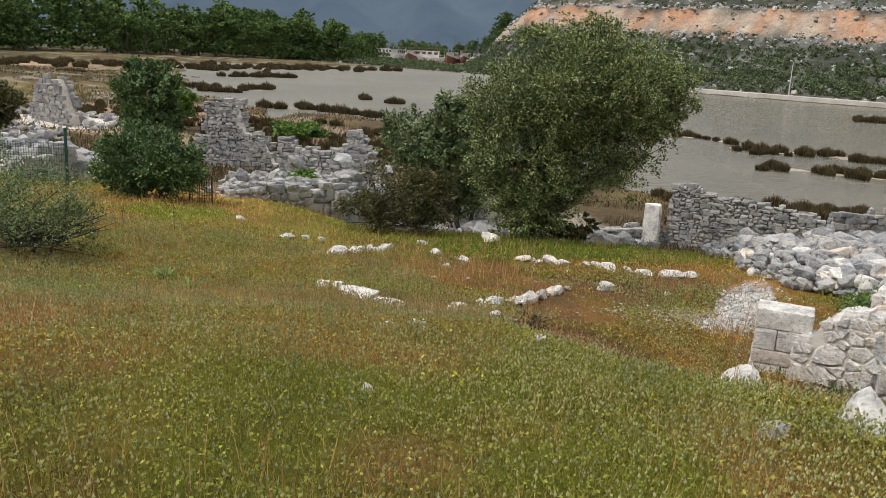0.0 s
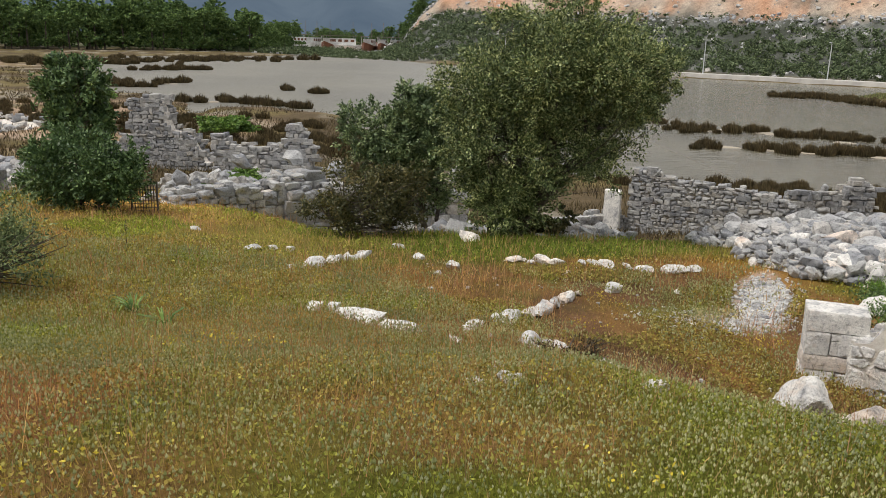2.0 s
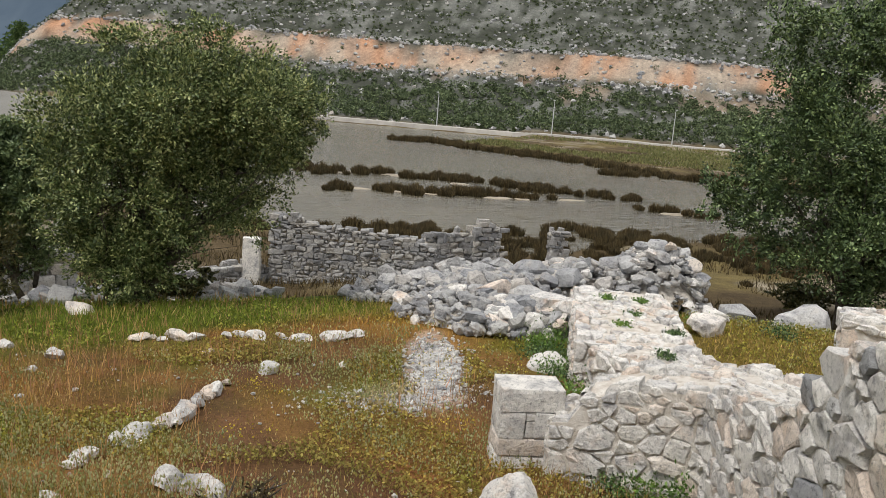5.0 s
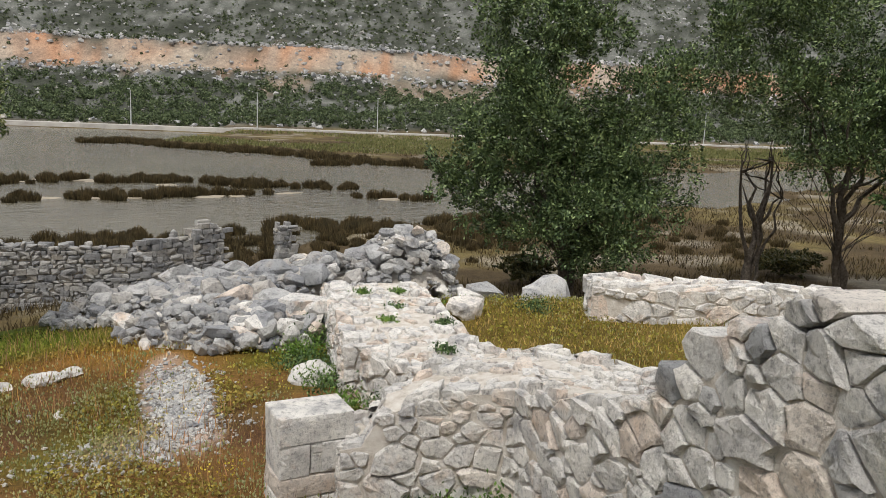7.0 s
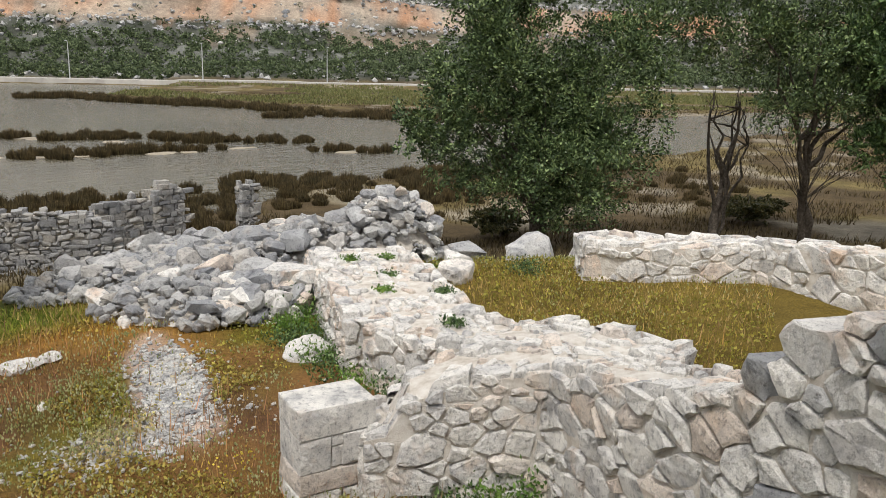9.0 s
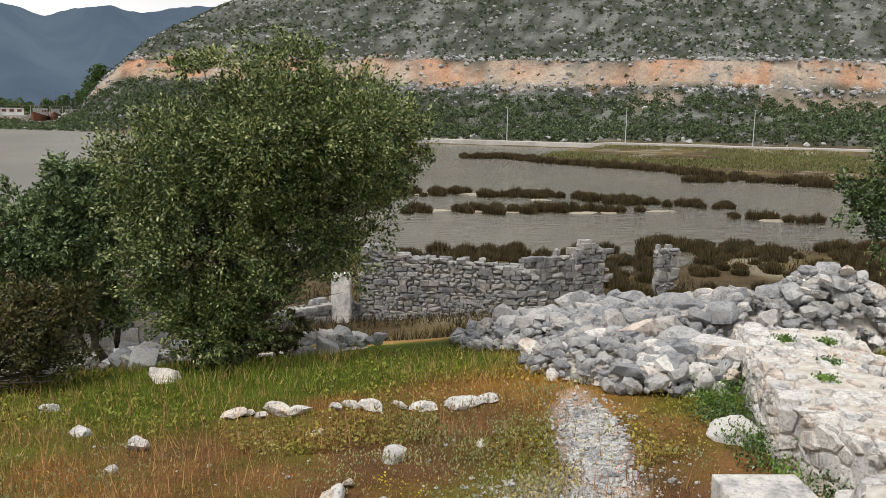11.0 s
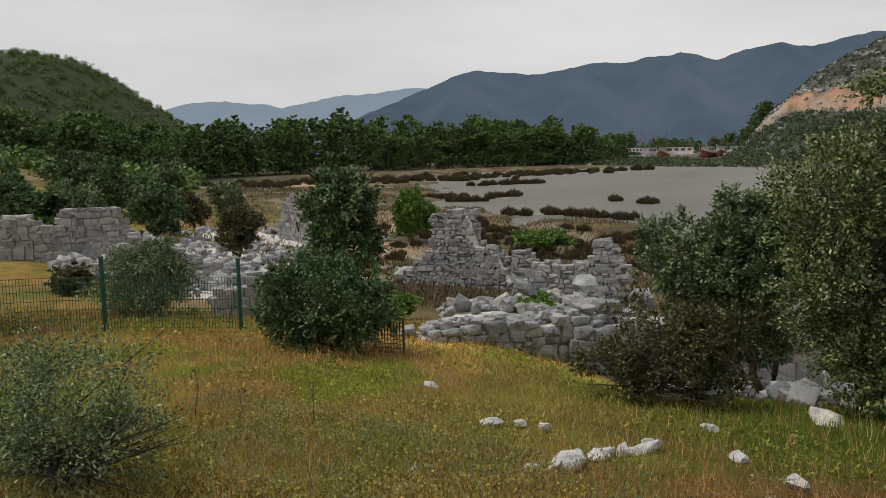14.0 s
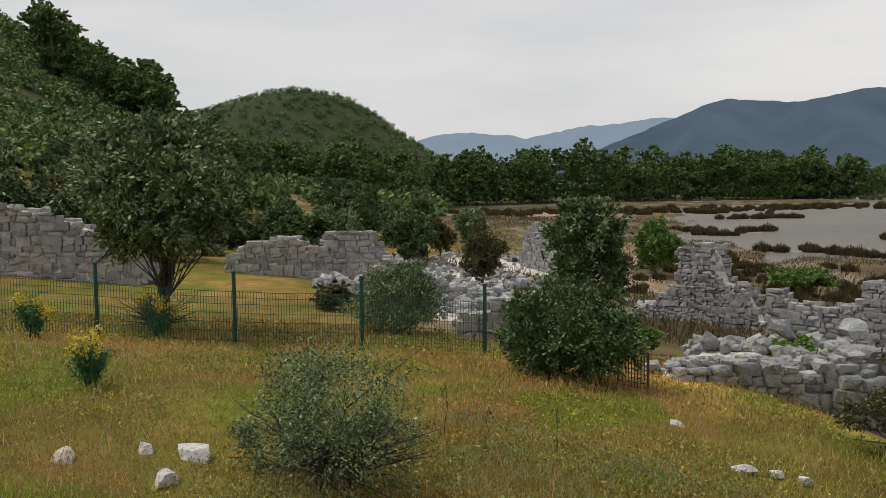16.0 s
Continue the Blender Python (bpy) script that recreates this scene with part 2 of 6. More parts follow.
LAKE_EDGE = ((13, 43), (20, 42), (26, 41.5), (34, 44), (43, 41), (67, 36), (99, 35), (130, 33), (150, 50), (107, 56), (84, 70), (80, 88), (85, 116),
             (74, 134), (130, 190), (112, 235), (70, 285), (40, 340), (25, 420), (-8, 420), (-25, 330), (-52, 272), (-78, 245), (-74, 200), (-48, 140),
             (-40, 112), (-24, 92), (-20, 76), (-15, 90), (-6, 84), (-3, 74), (3, 60))
# road along the foot of the hill: a point, the way along it and the way up the hill
ROAD, ALONG, UPHILL = (121.0, 171.0), (-0.78, 0.626), (0.626, 0.78)


def inside_lake(x, y):
    """Distance into the lake, negative on land."""
    best, odd = np.full(x.shape, 1e9), np.zeros(x.shape, bool)
    for (ax, ay), (bx, by) in zip(LAKE_EDGE, LAKE_EDGE[1:] + LAKE_EDGE[:1]):
        t = np.clip(((x - ax) * (bx - ax) + (y - ay) * (by - ay)) / ((bx - ax) ** 2 + (by - ay) ** 2), 0, 1)
        best = np.minimum(best, np.hypot(x - ax - t * (bx - ax), y - ay - t * (by - ay)))
        odd ^= ((ay > y) != (by > y)) & (x < ax + (y - ay) * (bx - ax) / (by - ay if by != ay else 1e-9))
    return np.where(odd, best, -best)


def hill_place(x, y):
    dx, dy = x - ROAD[0], y - ROAD[1]
    return dx * ALONG[0] + dy * ALONG[1], dx * UPHILL[0] + dy * UPHILL[1]


def ground_z(x, y):
    """Height of the ground: a grassy mound, a dug-out room, the marsh below and the hills round the lake."""
    x, y = np.asarray(x, float), np.asarray(y, float)
    z = np.interp(y + 0.9 * np.clip(x - 1.0, 0, 5) * smooth(4, 8, y) * (1 - smooth(10.5, 15, y)), (-60, -15, 0, 2.5, 5.4, 7.0, 9.3, 11.5, 14, 18, 20.3, 22.5, 26, 32, 40, 55, 70),
                  (4.0, 1.0, -0.2, -0.4, -0.68, -0.98, -1.75, -2.3, -2.6, -2.95, -3.15, -3.7, -4.7, -5.6, -5.9, -6.1, -6.15))
    room = smooth(2.4, 4.2, x) * smooth(7.4, 9.6, y + 0.25 * (x - 4)) * (1 - smooth(16.5, 20, y))
    z = z * (1 - room) + np.minimum(z, -2.78) * room
    west = smooth(-1.0, -7.0, x) * smooth(9, 16, y - 0.3 * (x + 6))
    bank = np.interp(y - 0.72 * (x + 10), (8, 16, 22, 25, 30, 45, 60), (-1.6, -2.2, -2.85, -3.2, -4.1, -5.3, -6.0)) + np.clip(-(x + 10.5) * 0.09, -0.4, 0.9) * (1 - smooth(35, 60, y))
    bank = bank + 1.6 * smooth(-18, -40, x) * (1 - smooth(45, 80, y)) + 9 * smooth(-45, -110, x) * (1 - smooth(60, 160, y))
    z = z * (1 - west) + bank * west
    east = smooth(8.5, 12.0, x) * smooth(6.0, 10.0, y + 0.5 * (x - 9))
    step = np.interp(x * 0.62 + y * 0.78, (8, 14, 19.5, 22, 25, 32, 45), (-2.3, -2.48, -2.65, -3.3, -4.4, -5.5, -6.05))
    z = z * (1 - east) + step * east
    z = z + ((fuzz(x, y, 2.3, 1) - 0.5) * 0.14 + (fuzz(x, y, 0.7, 2) - 0.5) * 0.05)
    far = np.hypot(x, y - 6) > 34
    z = np.where(far & (y > 25), np.maximum(z, -6.2 + 0.25 * fuzz(x, y, 6, 3)), z)
    lake = (inside_lake(x, y) if far.any() else -50) + (fuzz(x, y, 7, 4) - 0.5) * 7 + (fuzz(x, y, 2.2, 5) - 0.5) * 2
    z = np.where(far, z - smooth(-1.5, 1.5, lake) * 0.9, z)
    # the stony hill beyond the road, with a cut track across it
    u, v = hill_place(x, y)
    end = smooth(-12, 22, x) * smooth(340, 290, u)
    rise = np.interp(v, (-12, -3, 3, 40, 84, 90, 98, 106, 260, 420, 700, 1200), (0, 0.9, 1.0, 5, 17, 19, 27, 28.5, 84, 135, 190, 220))
    rough = (fuzz(x, y, 45, 6) - 0.5) * 7 + (fuzz(x, y, 14, 7) - 0.5) * 2.5
    z = z + end * (rise + rough * smooth(8, 60, v) * (1 - 0.8 * smooth(78, 84, v) * (1 - smooth(104, 112, v))))
    b, r = np.degrees(np.arctan2(x, y - 6)), np.hypot(x, y - 6)
    crest = np.interp(b, (0.2, 1.7, 4.8, 7.1, 10.1, 13.3, 18, 24), (-0.01, 0.026, 0.074, 0.096, 0.123, 0.152, 0.2, 0.5)) * r + 1.0 + rough * 0.3
    z = np.where((v > 10) & (b > -30) & (b < 60), np.minimum(z, np.maximum(crest, -5)), z)
    # wooded hills on the west
    b, r = np.degrees(np.arctan2(x, y - 6)), np.hypot(x, y - 6)
    z = z + 68 * np.exp(-((x + 395) / 78) ** 2 - ((y - 398) / 90) ** 2) * smooth(150, 300, r)
    z = z + 71 * smooth(-44, -70, b) * smooth(90, 330, r) * (y > 6)
    return z


# ---- mesh helpers ----
def mesh_of(name, verts, faces, material, tint=None, soft=False):
    """A mesh from an array of places and an array of faces with the same number of corners."""
    verts, faces = np.asarray(verts, np.float32), np.asarray(faces, np.int32)
    me = bpy.data.meshes.new(name)
    me.vertices.add(len(verts))
    me.vertices.foreach_set("co", verts.ravel())
    me.loops.add(faces.size)
    me.loops.foreach_set("vertex_index", faces.ravel())
    me.polygons.add(len(faces))
    k = faces.shape[1]
    me.polygons.foreach_set("loop_start", np.arange(len(faces), dtype=np.int32) * k)
    me.polygons.foreach_set("loop_total", np.full(len(faces), k, np.int32))
    me.update(calc_edges=True)
    me.polygons.foreach_set("use_smooth", np.full(len(faces), soft))
    if tint is not None:
        a = me.color_attributes.new("tint", "FLOAT_COLOR", "POINT")
        a.data.foreach_set("color", np.hstack([tint, np.ones((len(tint), 1))]).astype(np.float32).ravel())
    me.materials.append(material)
    return me


def thing(name, label, category, at=(0, 0, 0), group="", kind=""):
    ob = new(name)
    ob.empty_display_size = 0.2
    ob.matrix_basis = Matrix.Translation(at)
    return tagged(ob, label, category, group, kind)


def part(name, mesh, parent, label="", at=None):
    ob = new(name, mesh)
    ob.parent = parent
    if at is not None:
        ob.matrix_basis = at
    return tagged(ob, label)


GRID_X, GRID_Y = np.arange(-60, 60.1, 0.25), np.arange(-15, 80.1, 0.25)
GRID_Z = ground_z(*np.meshgrid(GRID_X, GRID_Y))


def zat(x, y):
    """Height of the ground at one place."""
    i, j = (x + 60) / 0.25, (y + 15) / 0.25
    if not (0 <= i < len(GRID_X) - 1 and 0 <= j < len(GRID_Y) - 1):
        return float(ground_z(np.array([float(x)]), np.array([float(y)]))[0])
    a, b = int(i), int(j)
    i, j = i - a, j - b
    return float((GRID_Z[b, a] * (1 - i) + GRID_Z[b, a + 1] * i) * (1 - j) + (GRID_Z[b + 1, a] * (1 - i) + GRID_Z[b + 1, a + 1] * i) * j)


def tube(points, radii, sides=7):
    """Places and quads of a tapered bent tube."""
    rng_v, faces = [], []
    pts = [Vector(p) for p in points]
    for i, p in enumerate(pts):
        d = (pts[min(i + 1, len(pts) - 1)] - pts[max(i - 1, 0)]).normalized()
        q = d.to_track_quat("Z", "Y")
        for k in range(sides):
            a = 2 * math.pi * k / sides
            rng_v.append(p + q @ Vector((math.cos(a), math.sin(a), 0)) * radii[i] * (1 + 0.15 * math.sin(3 * a + i)))
        if i:
            for k in range(sides):
                a0, a1 = (i - 1) * sides + k, (i - 1) * sides + (k + 1) % sides
                faces.append((a0, a1, a1 + sides, a0 + sides))
    return np.array([tuple(v) for v in rng_v]), np.array(faces)


def join(pieces):
    vs, fs, off = [], [], 0
    for v, f in pieces:
        vs.append(v)
        fs.append(f + off)
        off += len(v)
    return np.vstack(vs), np.vstack(fs)


def box(cx, cy, cz, sx, sy, sz):
    v = np.array([(x, y, z) for x in (-0.5, 0.5) for y in (-0.5, 0.5) for z in (-0.5, 0.5)]) * (sx, sy, sz) + (cx, cy, cz)
    f = np.array([(0, 1, 3, 2), (4, 6, 7, 5), (0, 4, 5, 1), (2, 3, 7, 6), (0, 2, 6, 4), (1, 5, 7, 3)])
    return v, f


# stones: a few hewn and broken shapes that all masonry is laid from
def stone_shape(seed, power, rough, count):
    """A stone with broken facets: the hull of points on a rounded block."""
    r = random.Random(seed)
    bm = bmesh.new()
    squeeze = [r.uniform(0.85, 1.0) for _ in range(3)]
    for k in range(count):
        h = 1 - 2 * (k + 0.5) / count
        a = 2.39996 * k + r.uniform(-0.35, 0.35)
        d = Vector((math.cos(a) * math.sqrt(1 - h * h), math.sin(a) * math.sqrt(1 - h * h), h))
        size = 0.5 / sum(abs(c) ** power for c in d) ** (1 / power)
        bm.verts.new([c * size * q * r.uniform(1 - rough, 1 + 0.3 * rough) for c, q in zip(d, squeeze)])
    for sx in (-1, 1):
        for sy in (-1, 1):
            for sz in (-1, 1):
                if power > 10 or r.random() < 0.55:
                    bm.verts.new([0.5 * c * q * r.uniform(0.9 if power > 10 else 0.66, 1.0) for c, q in zip((sx, sy, sz), squeeze)])
    got = bmesh.ops.convex_hull(bm, input=bm.verts[:])
    bmesh.ops.delete(bm, geom=list({g for g in got["geom_interior"] + got["geom_unused"] if isinstance(g, bmesh.types.BMVert)}), context="VERTS")
    bmesh.ops.recalc_face_normals(bm, faces=bm.faces[:])
    bm.verts.index_update()
    v = np.array([tuple(p.co) for p in bm.verts])
    f = np.array([[p.index for p in q.verts] for q in bm.faces])
    bm.free()
    low, high = v.min(0), v.max(0)
    return (v - (low + high) / 2) / (high - low), f


HEWN = [stone_shape(10 + k, 30, 0.05, 26) for k in range(8)]
BROKEN = [stone_shape(40 + k, 4.2, 0.2, 25) for k in range(10)]
CHIPS = [stone_shape(60 + k, 4.0, 0.25, 8) for k in range(10)]
HEWN_MESH = [mesh_of("stone", v, f, STONE_PART) for v, f in HEWN]


def boulder_shape(seed, fine=2):
    """A broken boulder: a ball cut by random planes, with worn edges and a pitted skin."""
    r = random.Random(seed)
    bm = bmesh.new()
    bmesh.ops.create_icosphere(bm, subdivisions=fine, radius=1.0)
    cuts = [(Vector((r.gauss(0, 1), r.gauss(0, 1), r.gauss(0, 1))).normalized(), r.uniform(0.36, 0.72)) for _ in range(10)]
    cuts += [(Vector((0, 0, 1)), r.uniform(0.5, 0.7)), (Vector((0, 0, -1)), 0.6)]
    off = Vector((r.uniform(0, 50), r.uniform(0, 50), r.uniform(0, 50)))
    for v in bm.verts:
        d = v.co.normalized()
        v.co = d * min([h / d.dot(n) for n, h in cuts if d.dot(n) > 0.2] + [1.05]) * (1 + 0.05 * noise.noise(d * 2.3 + off) + 0.05 * noise.noise(d * 6 + off) + 0.03 * noise.noise(d * 15 + off))
    bm.verts.index_update()
    v = np.array([tuple(p.co) for p in bm.verts])
    f = np.array([[p.index for p in q.verts] for q in bm.faces])
    bm.free()
    low, high = v.min(0), v.max(0)
    return (v - (low + high) / 2) / (high - low), f


BOULDERS = [boulder_shape(80 + k) for k in range(10)]
BROKEN_MESH = [mesh_of("stone", v, f, STONE_PART) for v, f in BOULDERS]
GREY_MESH = [mesh_of("stone", v, f, STONE_BLOCK) for v, f in BOULDERS]
BOULDER_MESH = [mesh_of("boulder", *boulder_shape(70 + k, 4), STONE_PART) for k in range(4)]


def lay(v, m):
    a = np.array(m)
    return v @ a[:3, :3].T + a[:3, 3]


def stone_pose(x, y, z, l, d, h, turn, r, wobble=6):
    return Matrix.Translation((x, y, z)) @ Euler((radians(r.uniform(-wobble, wobble)), radians(r.uniform(-wobble, wobble)), turn + radians(r.uniform(-wobble, wobble)))).to_matrix().to_4x4() @ Matrix.Diagonal((l, d, h, 1))


def stone_wall(name, label, p0, p1, tops, thick, size, near, seed, base=None, material=None, hewn=0.6, group="ruined stone walls", faces=(-1, 1), fill=True, caps=0):
    """A rubble wall laid in courses on both faces with a mortar core. tops: (metres along, height of the top)."""
    r = random.Random(seed)
    a, b = Vector((p0[0], p0[1], 0)), Vector((p1[0], p1[1], 0))
    length, way = (b - a).length, (b - a).normalized()
    side, turn = Vector((-way.y, way.x, 0)), math.atan2(way.y, way.x)
    low = [zat(*(a + way * s).xy) if base is None else base for s in np.linspace(0, length, 12)]
    foot = lambda s: float(np.interp(s, np.linspace(0, length, 12), low)) - 0.08
    top = lambda s: float(np.interp(s, [t[0] for t in tops], [t[1] for t in tops]))
    root = thing(name, label, "wall", (a.x, a.y, foot(0)), group)
    back = Matrix.Translation((-a.x, -a.y, -foot(0)))
    baked = []
    leaf = thick * 0.5 if fill else thick
    for f in faces:
        z = min(low) - 0.08
        while z < max(t[1] for t in tops) + 0.02:
            h = size[1] * r.uniform(0.55, 1.5)
            s = -r.uniform(0, size[0] * 0.4)
            while s < length:
                l = size[0] * r.choice((r.uniform(0.35, 0.8), r.uniform(0.7, 1.3), r.uniform(1.1, 1.9)))
                mid = s + l / 2
                k = min(max(mid, 0), length)
                if z + h > foot(k) and z + h * 0.55 < top(k) + r.uniform(-0.06, 0.06):
                    d = min(leaf, 0.3) * r.uniform(0.85, 1.08)
                    off = f * (thick / 2 - d / 2 + r.uniform(-0.02, 0.025)) if fill else 0
                    hh = h * r.uniform(0.92, 1.1)
                    p = a + way * mid + side * off
                    m = stone_pose(p.x, p.y, z + h / 2 + h * r.uniform(-0.16, 0.16), l * r.uniform(0.95, 1.08), d, hh * r.uniform(0.9, 1.25), turn, r, 4 if r.random() < 0.6 else 8)
                    lib = r.random() < hewn
                    k2 = r.randrange(8)
                    if near:
                        part("stone", (HEWN_MESH if lib else BROKEN_MESH)[k2], root, "", back @ m)
                    else:
                        v, q = (HEWN if lib else BROKEN)[k2]
                        baked.append((lay(v, back @ m), q))
                    if near and f == faces[-1] or near and r.random() < 0.5:
                        p2 = a + way * (s + l) + side * (f * (thick / 2 - 0.03))
                        c = size[1] * r.uniform(0.25, 0.5)
                        if z + h < top(min(max(s + l, 0), length)) and 0 < s + l < length:
                            part("stone", BROKEN_MESH[k2], root, "", back @ stone_pose(p2.x, p2.y, z + h * r.uniform(0.1, 1.0), c * r.uniform(0.8, 1.6), c, c, turn, r, 25))
                s += l
            z += h
    for k in range(caps):
        mid, off = r.uniform(0, length), r.uniform(-0.42, 0.42) * thick
        p = a + way * mid + side * off
        l, h = size[0] * r.uniform(0.35, 1.1), size[1] * r.uniform(0.35, 0.75)
        m = stone_pose(p.x, p.y, top(mid) + h * r.uniform(-0.2, 0.2), l, l * r.uniform(0.6, 0.95), h, r.uniform(0, 6.3), r, 8)
        if near:
            part("stone", BROKEN_MESH[k % 10], root, "", back @ m)
        else:
            v, q = BROKEN[k % 10]
            baked.append((lay(v, back @ m), q))
    if baked:
        v, q = join(baked)
        tagged(part("masonry_stuff", mesh_of("masonry_stuff", v, q, material or STONE_GREY), root), kind="stuff")
    if fill:
        n = max(4, int(length / 0.3))
        v, q = [], []
        crest = lambda s: min(top(s - 0.3), top(s), top(s + 0.3)) - 0.1
        for i in range(n + 1):
            s = length * i / n
            for w, zz in ((-1, foot(s) - 0.1), (-0.8, crest(s) - 0.06), (-0.3, crest(s)), (0.3, crest(s) - 0.01), (0.8, crest(s) - 0.06), (1, foot(s) - 0.1)):
                p = a + way * s + side * (w * (thick / 2 - 0.09))
                v.append((p.x - a.x, p.y - a.y, max(zz, foot(s) - 0.1) - foot(0) + r.uniform(-0.02, 0.02)))
            if i:
                q += [(6 * i - 6 + k, 6 * i - 5 + k, 6 * i + 1 + k, 6 * i + k) for k in range(5)]
        q += [(0, 1, 4, 5), (1, 2, 3, 4)]
        e = 6 * n
        q += [(e + 5, e + 4, e + 1, e), (e + 4, e + 3, e + 2, e + 1)]
        part("core", mesh_of("core", v, q, MORTAR), root, "pale crumbling mortar core")
    return root


def cells(width, height, radius, r, tries=2600):
    """Irregular many-cornered cells that fill a rectangle; radius(u, v) is their half size there. Gives centre and corners."""
    seeds = []
    for _ in range(tries):
        u, v = r.uniform(0, width), r.uniform(0, height)
        q = radius(u, v)
        if all((u - a) ** 2 + (1.45 * (v - b)) ** 2 > (q + c) ** 2 * 0.8 for a, b, c in seeds):
            seeds.append((u, v, q * r.choice((r.uniform(0.45, 0.8), r.uniform(0.9, 1.5)))))
    out = []
    for i, (u, v, q) in enumerate(seeds):
        poly = [(0, 0), (width, 0), (width, height), (0, height)]
        for a, b, c in sorted(seeds, key=lambda p: (p[0] - u) ** 2 + (p[1] - v) ** 2)[1:16]:
            nx, ny = a - u, (b - v) * 2.1
            t = q / (q + c)
            k = nx * (u + (a - u) * t) + ny * (v + (b - v) * t)
            poly = clip(poly, nx, ny, k)
        if len(poly) > 2:
            out.append((u, v, poly))
    return out


def clip(poly, nx, ny, k):
    """The part of a polygon where nx * u + ny * v <= k."""
    out = []
    for (a, b), (c, d) in zip(poly, poly[1:] + poly[:1]):
        p, q = nx * a + ny * b - k, nx * c + ny * d - k
        if p <= 0:
            out.append((a, b))
        if p * q < 0:
            t = p / (p - q)
            out.append((a + (c - a) * t, b + (d - b) * t))
    return out


def cell_stone(poly, place, r, gap, proud, deep, material):
    """One dressed-by-hammer stone over a cell: sunk sides, broken rim and an uneven face."""
    cu, cv = sum(p[0] for p in poly) / len(poly), sum(p[1] for p in poly) / len(poly)
    ring = []
    for (a, b), (c, d) in zip(poly, poly[1:] + poly[:1]):
        n = 2 if math.hypot(c - a, d - b) > 0.11 else 1
        ring += [(a + (c - a) * k / n, b + (d - b) * k / n) for k in range(n)]
    if len(ring) < 4:
        return None
    size = sum(math.hypot(a - cu, b - cv) for a, b in ring) / len(ring)
    k = max(0.3, 1 - gap / max(size, 0.02))
    tilt = (r.uniform(-0.18, 0.18), r.uniform(-0.18, 0.18))
    v = []
    for shrink, h, jit in ((1.0, -deep, 0.0), (1.0, proud * 0.3, 0.13), (0.84, proud * 1.0, 0.13)):
        for a, b in ring:
            q = k * shrink * (1 + r.uniform(-jit, jit))
            du, dv = (a - cu) * q, (b - cv) * q
            v.append(place(cu + du, cv + dv, h + (h > 0) * (tilt[0] * du + tilt[1] * dv + r.uniform(-0.3, 0.3) * proud)))
    v.append(place(cu, cv, proud * r.uniform(0.9, 1.3)))
    n = len(ring)
    f = []
    for j in range(2):
        for i in range(n):
            i2 = (i + 1) % n
            f += [(j * n + i, j * n + i2, (j + 1) * n + i2), (j * n + i, (j + 1) * n + i2, (j + 1) * n + i)]
    f += [(2 * n + i, 2 * n + (i + 1) % n, 3 * n) for i in range(n)]
    return mesh_of("stone", [tuple(p) for p in v], f, material)


